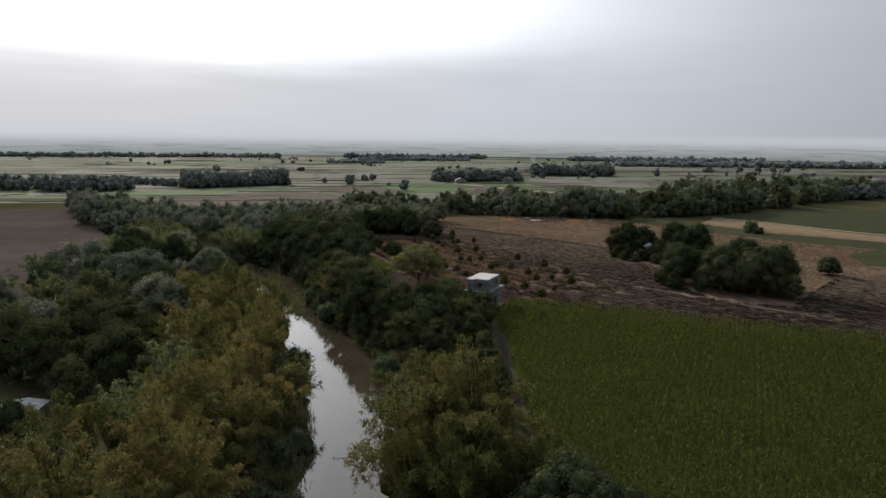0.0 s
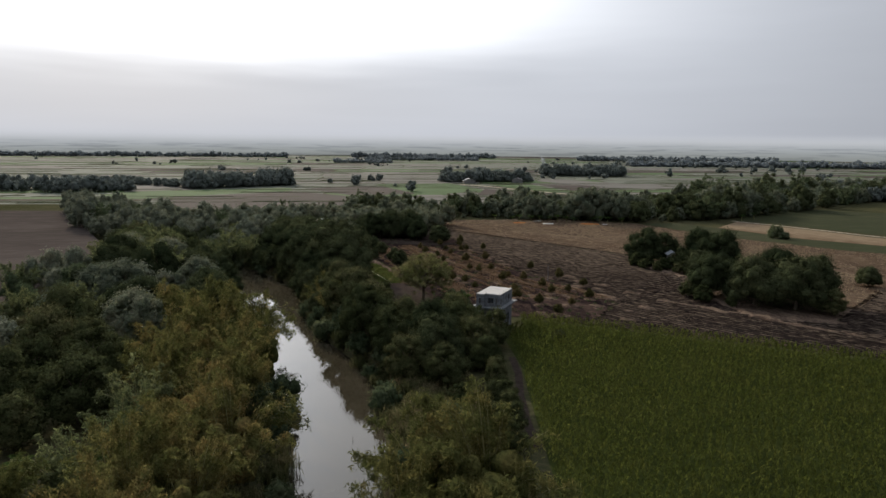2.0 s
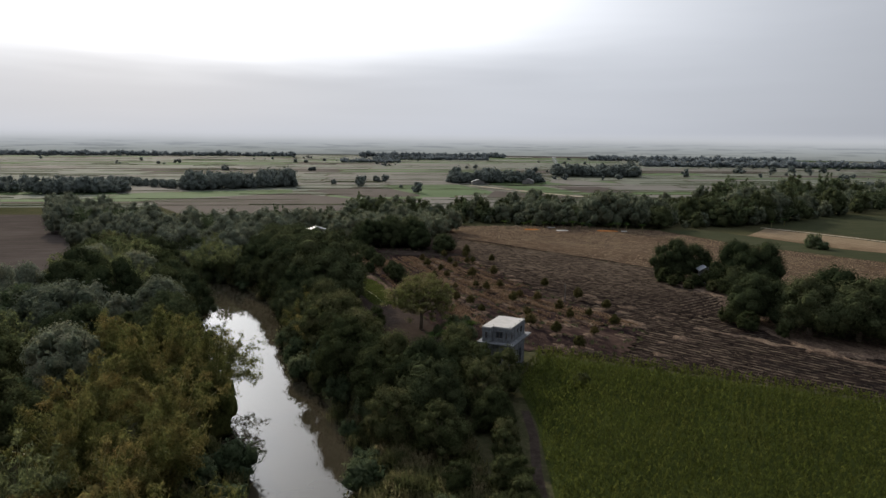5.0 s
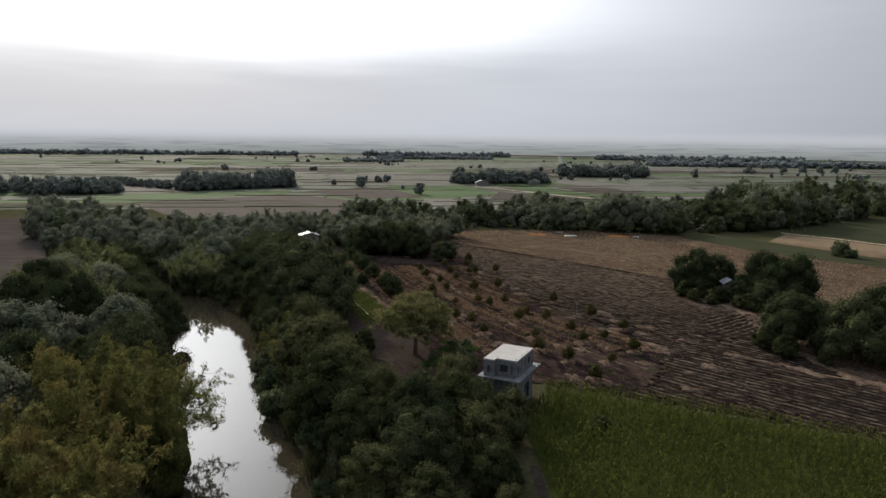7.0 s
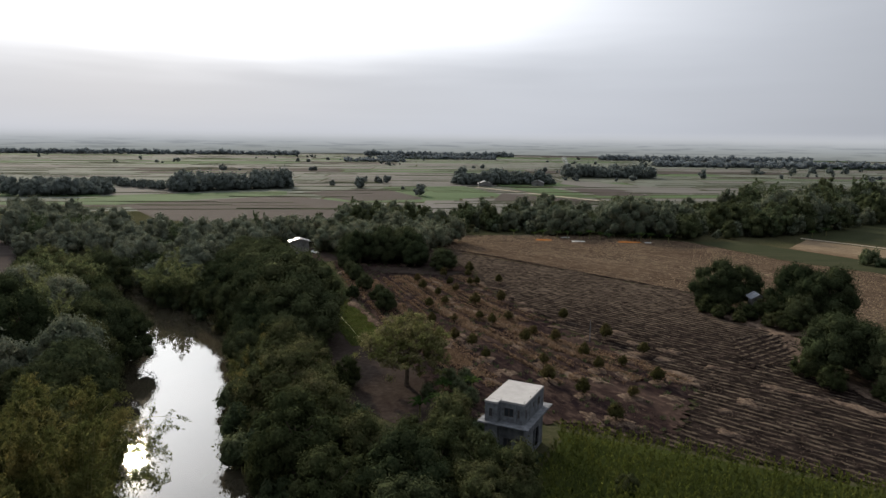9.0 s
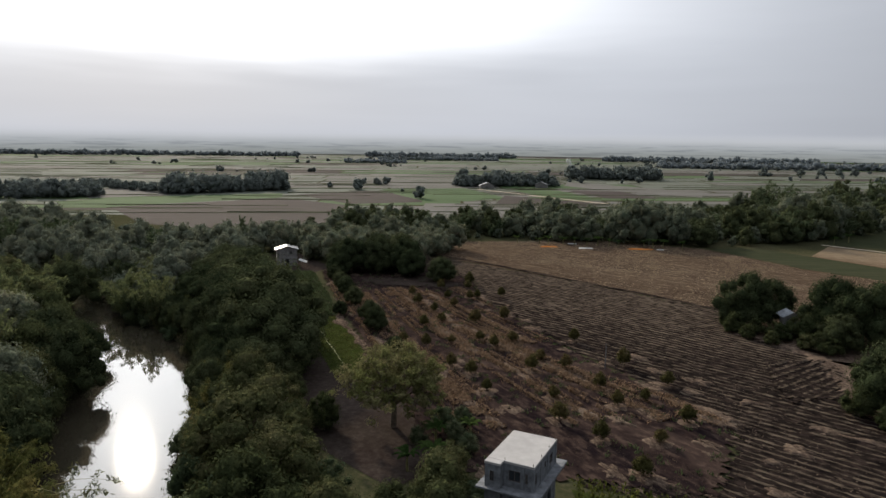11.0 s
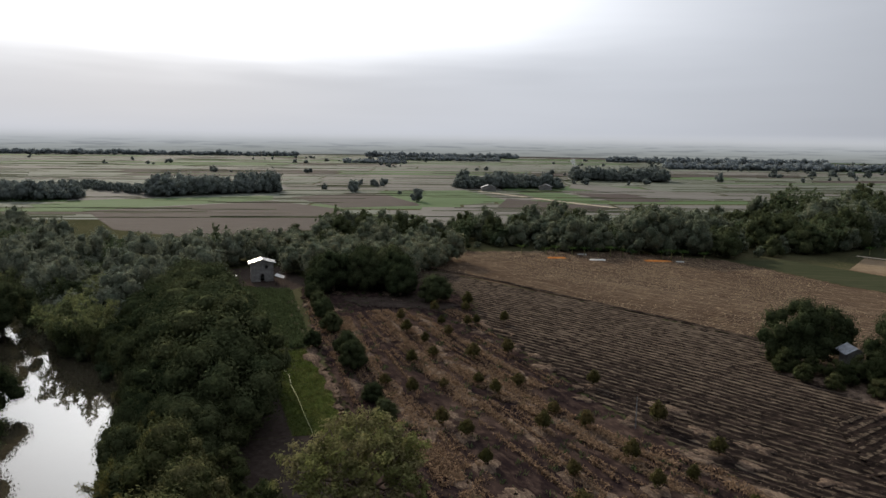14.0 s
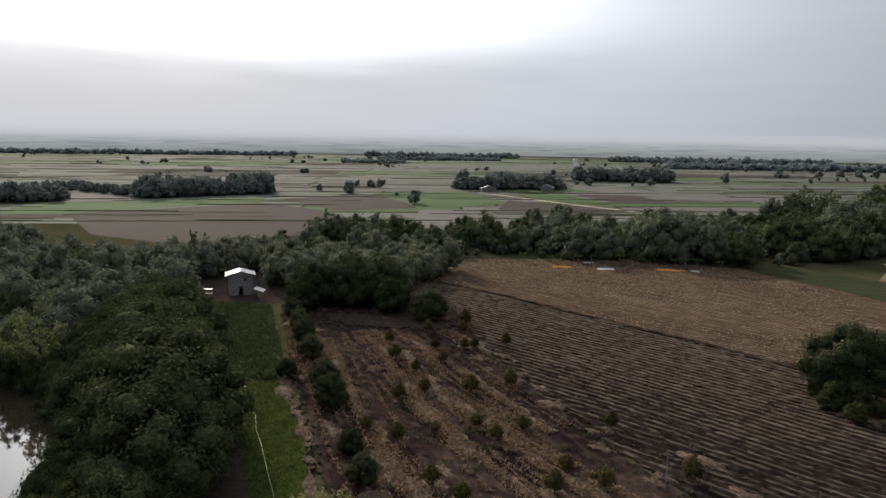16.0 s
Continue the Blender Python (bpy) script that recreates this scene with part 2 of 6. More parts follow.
LEAF_MANGO = leafy("mango_leaf", (0.031, 0.044, 0.021), (0.070, 0.082, 0.040), (0.111, 0.107, 0.054), 0.08, 0.20, haze_sheen=0.0)
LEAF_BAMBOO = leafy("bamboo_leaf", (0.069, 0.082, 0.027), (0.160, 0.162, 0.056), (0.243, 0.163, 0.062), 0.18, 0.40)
LEAF_LIGHT = leafy("light_leaf", (0.049, 0.072, 0.034), (0.102, 0.130, 0.070), (0.156, 0.159, 0.092), 0.2, 0.35, haze_sheen=0.02)
LEAF_BANANA = leafy("banana_leaf", (0.027, 0.049, 0.013), (0.056, 0.086, 0.026), None, 0, 0.4, 0.4)
LEAF_CORN = leafy("corn_leaf", (0.049, 0.064, 0.016), (0.116, 0.125, 0.027), (0.192, 0.158, 0.053), 0.10, 0.5, 0.7)
# bamboo leaf dulled and paled for distance, haze put into its colour
LEAF_BAMBOO_BACK = leafy("hazed_bamboo_leaf", (0.083, 0.101, 0.044), (0.157, 0.180, 0.079), (0.220, 0.216, 0.097), 0.15, 0.45, haze_sheen=0.06)
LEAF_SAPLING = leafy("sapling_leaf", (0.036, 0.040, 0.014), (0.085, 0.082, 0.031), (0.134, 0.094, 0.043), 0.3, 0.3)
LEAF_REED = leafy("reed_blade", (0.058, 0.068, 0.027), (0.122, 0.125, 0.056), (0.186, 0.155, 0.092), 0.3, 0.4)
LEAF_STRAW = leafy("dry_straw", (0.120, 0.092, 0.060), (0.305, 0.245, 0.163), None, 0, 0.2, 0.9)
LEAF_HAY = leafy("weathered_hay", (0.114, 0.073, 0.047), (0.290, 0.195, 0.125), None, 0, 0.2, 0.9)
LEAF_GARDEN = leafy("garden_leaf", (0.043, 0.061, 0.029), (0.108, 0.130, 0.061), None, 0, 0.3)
# from belt to remote, paler and bluer leaf colours stand in for haze
LEAF_BELT = leafy("hazed_belt_leaf", (0.070, 0.092, 0.060), (0.155, 0.177, 0.112), (0.222, 0.207, 0.128), 0.25, 0.3, haze_sheen=0.07)
LEAF_UP = leafy("hazed_wood_leaf", (0.099, 0.123, 0.084), (0.193, 0.208, 0.150), (0.246, 0.228, 0.142), 0.2, 0.25, haze_sheen=0.05)
LEAF_FAR = leafy("hazed_far_leaf", (0.116, 0.139, 0.125), (0.162, 0.182, 0.171), None, 0, 0.25, haze_sheen=0.04)
LEAF_REMOTE = leafy("hazed_remote_leaf", (0.176, 0.203, 0.211), (0.216, 0.247, 0.257), None, 0, 0.25, haze_sheen=0.05)
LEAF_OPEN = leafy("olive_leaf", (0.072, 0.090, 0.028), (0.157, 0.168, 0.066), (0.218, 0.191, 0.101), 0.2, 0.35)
BARK = plain("bark", (0.10, 0.078, 0.058), 0.95, vary=0.4, scale=3)
CULM = plain("bamboo_culm", (0.16, 0.15, 0.06), 0.6, vary=0.3)
CONCRETE = plain("raw_concrete", (0.112, 0.119, 0.130), 0.9, vary=0.34, scale=1.6)
ROOFSLAB = plain("roof_slab", (0.281, 0.273, 0.267), 0.85, vary=0.10, scale=0.8)
DARKHOLE = plain("dark_window_glass", (0.03, 0.033, 0.038), 0.15, vary=0.1, spec=0.5)
FRAME = plain("window_frame_wood", (0.06, 0.05, 0.045), 0.7)
WORNROOF = plain("worn_metal_roof", (0.189, 0.203, 0.224), 0.6, vary=0.2)
SHEETROOF = plain("sheet_metal_roof", (0.245, 0.249, 0.257), 0.42, metal=0.35, vary=0.12, scale=0.6)
SHEDWALL = plain("grey_plank_wall", (0.19, 0.185, 0.18), 0.9, vary=0.25, scale=1.5)
STRAWPIPE = plain("faded_hose", (0.336, 0.336, 0.176), 0.6)
TARP = plain("white_tarp", (0.302, 0.302, 0.294), 0.6, vary=0.06)
WATER = water_material()


# ---- mesh helpers ----
def quad_mesh(name, V, F, mats, smooth=False, slots=None):
    """A mesh of four-sided faces from arrays."""
    V, F = np.asarray(V, dtype=np.float32), np.asarray(F, dtype=np.int32)
    me = bpy.data.meshes.new(name)
    me.vertices.add(len(V))
    me.vertices.foreach_set("co", V.ravel())
    me.loops.add(F.size)
    me.loops.foreach_set("vertex_index", F.ravel())
    me.polygons.add(len(F))
    me.polygons.foreach_set("loop_start", np.arange(len(F), dtype=np.int32) * 4)
    if smooth:
        me.polygons.foreach_set("use_smooth", np.ones(len(F), dtype=bool))
    for m in (mats if isinstance(mats, (list, tuple)) else [mats]):
        me.materials.append(m)
    if slots is not None:
        me.polygons.foreach_set("material_index", np.asarray(slots, dtype=np.int32))
    me.update(calc_edges=True)
    return me


def join(pieces):
    """Several (V, F) arrays as one."""
    vs, fs, n = [], [], 0
    for V, F in pieces:
        vs.append(V)
        fs.append(F + n)
        n += len(V)
    return np.concatenate(vs), np.concatenate(fs)


def part(name, bm, material, parent, label=""):
    me = bpy.data.meshes.new(name)
    bm.to_mesh(me)
    bm.free()
    me.materials.append(material)
    ob = new(name, me)
    ob.parent = parent
    if label:
        tagged(ob, label)
    return ob


def child(name, me, parent, label=""):
    ob = new(name, me)
    ob.parent = parent
    if label:
        tagged(ob, label)
    return ob


def empty(name, m):
    ob = new(name)
    ob.empty_display_size = 0.5
    ob.matrix_basis = m
    return ob


def box(bm, x0, x1, y0, y1, z0, z1, bevel=0.0):
    got = bmesh.ops.create_cube(bm, size=1.0, matrix=Matrix.Translation(((x0 + x1) / 2, (y0 + y1) / 2, (z0 + z1) / 2)) @ Matrix.Diagonal((x1 - x0, y1 - y0, z1 - z0, 1)))
    if bevel:
        edges = list({e for v in got["verts"] for e in v.link_edges})
        bmesh.ops.bevel(bm, geom=edges, offset=bevel, segments=1, affect="EDGES")
    return bm


def boxes(*rows, bevel=0.0):
    bm = bmesh.new()
    for r in rows:
        box(bm, *r, bevel=bevel)
    return bm


def inside(P, poly):
    """Which of the points P lie within the polygon."""
    P, poly = np.asarray(P, dtype=float), np.asarray(poly, dtype=float)
    hit = np.zeros(len(P), dtype=bool)
    for a, b in zip(poly, np.roll(poly, -1, axis=0)):
        cross = (a[1] > P[:, 1]) != (b[1] > P[:, 1])
        xs = (b[0] - a[0]) * (P[:, 1] - a[1]) / (b[1] - a[1] + 1e-12) + a[0]
        hit ^= cross & (P[:, 0] < xs)
    return hit


def away(P, line):
    """Distance of the points P from a polyline."""
    P, line = np.asarray(P, dtype=float), np.asarray(line, dtype=float)
    best = np.full(len(P), 1e9)
    for a, b in zip(line[:-1], line[1:]):
        d = b - a
        k = np.clip(((P - a) @ d) / (d @ d), 0, 1)
        best = np.minimum(best, np.linalg.norm(P - a - k[:, None] * d, axis=1))
    return best


def step(x, a, b):
    k = np.clip((x - a) / (b - a), 0, 1)
    return k * k * (3 - 2 * k)


# ---- ground and river ----
RIVER = [(6, -60), (6, 0), (-9, 20), (-24, 40), (-37.3, 61), (-48.7, 76.3), (-60.8, 91), (-77, 103), (-90, 115), (-104, 128),
         (-115, 140), (-128, 149.5), (-146, 157), (-164, 166), (-190, 172), (-230, 168), (-300, 150)]
WATER_Z = -3.0


def ground_height(P):
    d = away(P, RIVER)
    wob = np.array([noise.noise((x * 0.12, y * 0.12, 0.3)) for x, y in P]) * np.where(d < 40, 1.0, 0.0)
    d = d - 2.7 * step(P[:, 1], 84.0, 104.0)
    z = -4.6 + 4.6 * step(d + wob * 1.8, 4.2, 11.2)
    r = np.hypot(P[:, 0], P[:, 1])
    return z + 30 * step(r, 2400, 4800)


def build_ground():
    far = [4800, 4000, 3300, 2700, 2200, 1700, 1300, 1000, 780, 600, 480]
    xs = np.array([-v for v in far] + [-400, -340, -300] + list(np.arange(-270, 30, 2.0)) + [40, 60, 90, 140, 210, 300, 390] + far[::-1], dtype=float)
    ys = np.array([-v for v in far] + [-350, -240, -150, -90, -50] + list(np.arange(-20, 200, 2.0)) + [210, 230, 260, 300, 350, 420] + far[::-1], dtype=float)
    X, Y = np.meshgrid(xs, ys)
    P = np.stack([X.ravel(), Y.ravel()], axis=1)
    V = np.column_stack([P, ground_height(P)])
    nx, ny = len(xs), len(ys)
    i = np.arange(ny - 1)[:, None] * nx + np.arange(nx - 1)[None]
    F = np.stack([i, i + 1, i + nx + 1, i + nx], axis=-1).reshape(-1, 4)
    tagged(new("ground", quad_mesh("ground", V, F, GROUND, True)), "dry grassy ground of a river plain", "ground", kind="structure")


def build_river():
    pts = [Vector((*p, 0)) for p in RIVER]
    V, F = [], []
    for k, p in enumerate(pts):
        d = (pts[min(k + 1, len(pts) - 1)] - pts[max(k - 1, 0)]).normalized()
        s = Vector((d.y, -d.x, 0)) * 14
        V += [(*(p + s).xy, WATER_Z), (*(p - s).xy, WATER_Z)]
        if k:
            F.append((2 * k - 2, 2 * k, 2 * k + 1, 2 * k - 1))
    tagged(new("water", quad_mesh("water", V, F, WATER)), "still brown river reflecting the bright sky", "river", kind="structure")


def field(name, poly, material, z, label, category="field"):
    bm = bmesh.new()
    bm.faces.new([bm.verts.new((x, y, z)) for x, y in poly])
    bmesh.ops.recalc_face_normals(bm, faces=bm.faces)
    if bm.faces[:][0].normal.z < 0:
        bmesh.ops.reverse_faces(bm, faces=bm.faces)
    me = bpy.data.meshes.new(name)
    bm.to_mesh(me)
    bm.free()
    me.materials.append(material)
    return tagged(new(name, me), label, category, kind="structure")


def ridged(name, poly, materials, angle, period, height, z, label, along=1.6, rough=0.05, seed=0):
    """A field with real ridges and furrows along one direction."""
    a = radians(angle)
    u, v = np.array([math.cos(a), math.sin(a)]), np.array([-math.sin(a), math.cos(a)])
    Q = np.asarray(poly, dtype=float)
    us, vs = Q @ u, Q @ v
    U = np.arange(us.min(), us.max() + along, along)
    W = np.arange(vs.min(), vs.max() + period / 4, period / 4)
    UU, WW = np.meshgrid(U, W)
    rng = np.random.default_rng(seed)
    bend = 0.35 * np.sin(UU * 0.05 + 1.0) + 0.12 * np.sin(UU * 0.13 + WW * 0.02)
    P = UU.ravel()[:, None] * u + (WW + bend).ravel()[:, None] * v
    ridge = np.tile(np.array([0.0, 0.62, 1.0, 0.5]), len(W) // 4 + 1)[:len(W)]
    worn = np.clip(0.75 + 0.9 * np.array([noise.noise((x * 0.07, y * 0.07, 3.0 + seed)) for x, y in P]), 0.15, 1.4).reshape(UU.shape)
    Z = ridge[:, None] * height * worn * (0.5 + 0.9 * rng.random(UU.shape)) + rough * rng.random(UU.shape)
    V = np.column_stack([P, z + Z.ravel()])
    nx, ny = len(U), len(W)
    i = np.arange(ny - 1)[:, None] * nx + np.arange(nx - 1)[None]
    F = np.stack([i, i + 1, i + nx + 1, i + nx], axis=-1).reshape(-1, 4)
    row = np.repeat(np.arange(ny - 1) % 4, nx - 1)
    C = P[F].mean(axis=1)
    slots = np.where((row == 1) | ((row == 2) & (rng.random(len(row)) < 0.25)), 1, 0) if len(materials) > 1 else np.zeros(len(C), dtype=int)
    keep = inside(C + rng.normal(size=C.shape) * 0.4, poly)
    F, slots = F[keep], slots[keep]
    used = np.unique(F)
    back = np.zeros(len(V), dtype=np.int64)
    back[used] = np.arange(len(used))
    return tagged(new(name, quad_mesh(name, V[used], back[F], materials, slots=slots)), label, "field", kind="structure")


build_ground()
build_river()

CORN = [(-46, 135.5), (-20, 136.6), (20, 137), (70, 138), (70, 25), (2, 25), (-13, 56), (-25, 82), (-37, 109), (-44.5, 122), (-44.5, 133)]
PLOUGH = [(-46, 137), (-20, 137.8), (20, 138.4), (70, 139.5), (70, 190), (24, 200), (10, 162), (-4, 158), (-16, 176), (-21, 196), (-35, 204), (-39, 222), (-70, 235), (-129, 254), (-119, 238), (-97, 226), (-89, 210), (-60, 182), (-32, 160), (-32, 141)]
STUBBLE_AREA = [(-129, 255), (-136, 279), (-119, 290), (-87, 311), (-52, 311), (-21, 285), (20, 268), (70, 256), (70, 192), (24, 201), (15, 175), (-10, 200), (-38, 223.5), (-70, 236)]
ORCHARD_AREA = [(-46.5, 137.5), (-32.5, 140), (-32.5, 160), (-60.4, 181.5), (-89.4, 209.5), (-97.4, 225.5), (-119, 237), (-140, 230), (-136, 214.6), (-105.4, 181.4), (-81.4, 157), (-73, 147.5), (-59, 134), (-51, 134)]
field("corn_floor", CORN, CORNSOIL, 0.04, "dark soil between rows of green corn")
ridged("ploughed_field", PLOUGH, (PLOUGHED, STRAWRIDGE), -17, 1.32, 0.22, 0.03, "ploughed dark brown field with straw-littered ridges", along=0.9, seed=1)
ridged("stubble_field", STUBBLE_AREA, (STUBBLEDARK, STUBBLE), -17, 1.2, 0.10, 0.03, "harvested straw-coloured stubble field", along=3.0, seed=2)
ridged("orchard_ground", ORCHARD_AREA, (ORCHARD,), -43, 1.6, 0.20, 0.03, "dark orchard soil with dry grass", along=0.7, rough=0.14, seed=3)
field("dry_margin", [(-38.5, 223), (-35, 204), (-21, 196), (-16, 176), (-4, 158), (10, 162), (24, 200.5), (15, 175), (-10, 200)], DRYGRASS, 0.045, "dry trampled grass under a clump of trees", "grass")
field("grass_strip", [(-87, 152), (-112, 175), (-106.3, 180.3), (-82, 156)], LAWN, 0.06, "bright green mown grass strip", "grass")
field("vegetable_garden", [(-113, 176), (-149, 208.5), (-138, 213), (-107, 181)], GARDEN, 0.05, "dark green vegetable plot", "garden")
field("dirt_yard", [(-149, 209), (-170, 224), (-160, 236), (-138, 222), (-138, 214)], DIRT, 0.05, "bare trodden dirt yard by the shed", "yard")
field("dirt_clearing", [(-62, 127), (-58, 139), (-66, 146.5), (-73, 147.2), (-82.3, 155.6), (-87.5, 151.7), (-92, 147.5), (-80, 137), (-74, 131)], DIRT, 0.05, "bare dirt under a tree", "yard")
field("shaded_lane", [(-92, 148), (-113, 171), (-111.5, 174.5), (-87.3, 152)], DIRT, 0.045, "dark lane beside the grass strip", "lane")
# strips right of the stubble, and fields beyond the belt of trees
field("green_strip", [(-51, 312), (-20.5, 286), (20, 269), (70, 257), (70, 277), (10, 292), (-20, 312), (-36, 322)], GREENDARK, 0.05, "green strip between stubble fields")
field("straw_strip", [(-20, 313), (10, 293), (70, 278), (70, 293), (32, 312), (17, 323), (1, 332), (-14, 340)], STUBBLE, 0.05, "narrow straw-coloured field")
field("green_field", [(-14, 346), (2, 341), (35, 322), (70, 305), (90, 420), (20, 425), (-12, 372)], GREENDARK, 0.05, "green crop field")
field("brown_field", [(-335, 213), (-300, 232), (-238, 188), (-197, 162), (-164, 122), (-142, 95), (-165, 62), (-300, 60), (-360, 150)], DARKFIELD, 0.05, "brown ploughed field")
field("brown_field", [(-329, 299), (-293, 388), (-240, 373), (-200, 330), (-200, 300), (-222, 262), (-262, 262)], BROWNFIELD, 0.05, "reddish brown bare field")
field("green_field", [(-378, 303), (-357, 361), (-316, 414), (-297, 391), (-331, 301), (-344, 286)], GREENFIELD, 0.090, "bright green rice strip")
field("grass_field", [(-450, 369), (-413, 409), (-361, 365), (-381, 325)], TANFIELD, 0.102, "pale dry grass field")
field("brown_field", [(-303, 413), (-284, 465), (-239, 447), (-212, 410), (-240, 378)], BROWNFIELD, 0.114, "grey brown bare field")
field("green_field", [(-284, 482), (-240, 527), (-183, 466), (-194, 427), (-216, 418), (-253, 450)], GREENFIELD, 0.126, "bright green rice field")
field("straw_field", [(-207, 404), (-179, 423), (-140, 370), (-150, 340), (-180, 345)], TANFIELD, 0.138, "straw-coloured harvested field")
field("tan_field", [(-344, 556), (-254, 552), (-243, 529), (-297, 508)], TANFIELD, 0.150, "tan bare field")
field("brown_field", [(-190, 481), (-122, 460), (-120, 430), (-174, 426)], BROWNFIELD, 0.162, "grey brown bare field")
field("green_field", [(-206, 533), (-175, 546), (-137, 499), (-160, 487), (-173, 494)], GREENFIELD, 0.174, "green rice field")
field("tan_field", [(-199, 655), (-77, 589), (-77, 540), (-143, 568), (-187, 600)], TANFIELD, 0.186, "tan harvested field")
field("brown_field", [(-170, 550), (-134, 563), (-99, 516), (-128, 497)], BROWNFIELD, 0.198, "dark fallow field")


def ribbon(name, pts, width, material, z, label, category, wob=0.0):
    V, F = [], []
    pts = [Vector((*p, 0)) for p in pts]
    for k, p in enumerate(pts):
        d = (pts[min(k + 1, len(pts) - 1)] - pts[max(k - 1, 0)]).normalized()
        s = Vector((d.y, -d.x, 0)) * width / 2
        o = Vector((random.uniform(-wob, wob), random.uniform(-wob, wob), 0))
        V += [(*(p + s + o).xy, z), (*(p - s + o).xy, z)]
        if k:
            F.append((2 * k - 2, 2 * k, 2 * k + 1, 2 * k - 1))
    return tagged(new(name, quad_mesh(name, V, F, material)), label, category, kind="structure")


ribbon("road", [(-228, 524), (-201, 509), (-155, 480), (-119, 460), (-91, 444)], 4.5, ROADDIRT, 0.13, "pale dirt farm road", "road")
ribbon("farm_track", [(-16, 343), (1, 335.5), (17, 326), (32, 316), (70, 298)], 1.6, ROADDIRT, 0.09, "pale dirt track between crop strips", "track")
field("green_field", [(29, 242), (32, 226), (70, 215), (70, 252), (43, 268)], GREENDARK, 0.24, "small bright green plot beside the stubble")
ribbon("field_edge", [(-128, 255.5), (-97.7, 246.5), (-70, 235.8), (-53.7, 229.6), (-38, 222.4)], 1.2, PLOUGHED, 0.24, "dark furrow between stubble and ploughed land", "furrow", 0.15)
ribbon("field_path", [(-39.5, 112), (-36, 105), (-33, 97), (-29.5, 89), (-26, 82)], 1.1, DIRT, 0.07, "narrow dirt path beside the corn", "path")


# patchwork of small paddies out to the haze
def paddies():
    rng = np.random.default_rng(11)
    u, v = np.array([0.89, 0.456]), np.array([-0.456, 0.89])
    mats = [TANFIELD, OLIVEFIELD, GREENFIELD, BROWNFIELD, STUBBLE]
    words = ["dry tan paddy", "faded olive paddy", "green rice paddy", "bare brown paddy", "straw-coloured paddy"]
    V, F, slots = [], [], []
    b = 395.0
    while b < 1640:
        depth = rng.uniform(14, 32) * (1 + b / 900)
        a = -0.85 * b - 100
        while a < 0.80 * b + 60:
            wide = rng.uniform(45, 170) * (1 + b / 1500)
            cut = rng.uniform(0.35, 1.0) if rng.random() < 0.5 else 1.0
            for lo, hi in ((0, cut), (cut, 1.0)):
                if hi - lo < 0.05:
                    continue
                c = [(a, b + depth * lo), (a + wide - 2, b + depth * lo + rng.uniform(0, 2)), (a + wide - 2, b + depth * hi - 1.8), (a, b + depth * hi - 2.6)]
                Q = [(*(x * u + (y + 0.10 * x) * v), 0.022) for x, y in c]
                k = int(rng.choice(5, p=[0.27, 0.42, 0.19, 0.12, 0.0]))
                if b < 900:
                    tagged(new("paddy_field", quad_mesh("paddy_field", Q, [(0, 1, 2, 3)], mats[k])), words[k] + " with a low bund", "field", kind="structure")
                else:
                    n = len(V)
                    V += Q
                    F.append((n, n + 1, n + 2, n + 3))
                    slots.append(k)
            a += wide
        b += depth
    tagged(new("far_paddies", quad_mesh("far_paddies", V, F, mats, slots=slots)), "patchwork of small tan, olive and brown paddies", "field", kind="stuff")


paddies()


# ---- plants ----
def cube_ball(n=3):
    """Unit ball of four-sided faces."""
    bm = bmesh.new()
    bmesh.ops.create_cube(bm, size=2.0)
    bmesh.ops.subdivide_edges(bm, edges=bm.edges[:], cuts=n, use_grid_fill=True)
    V = np.array([v.co.normalized() for v in bm.verts])
    bm.verts.index_update()
    F = np.array([[v.index for v in f.verts] for f in bm.faces])
    bm.free()
    return V, F


BALL, SMALL_BALL = cube_ball(2), cube_ball(1)


def unit(rng, n):
    d = rng.normal(size=(n, 3))
    return d / np.linalg.norm(d, axis=1)[:, None]


def leaves(rng, P, N, length, width, droop=0.3):
    """Rhombic leaves at P that face along N."""
    n = len(P)
    t = np.cross(N, unit(rng, n))
    t /= np.linalg.norm(t, axis=1)[:, None] + 1e-9
    t[:, 2] -= droop
    t /= np.linalg.norm(t, axis=1)[:, None] + 1e-9
    b = np.cross(N, t)
    b /= np.linalg.norm(b, axis=1)[:, None] + 1e-9
    s = rng.uniform(0.65, 1.35, n)[:, None]
    L, W = length * s / 2, width * s / 2
    V = np.stack([P - t * L, P + b * W, P + t * L, P - b * W], axis=1).reshape(-1, 3)
    return V, np.arange(4 * n).reshape(-1, 4)


def lumpy_ball(rng, c, r, ball=BALL):
    B, F = ball
    k = 1 + 0.12 * rng.normal(size=len(B))
    return np.asarray(c) + B * (r * k)[:, None], F


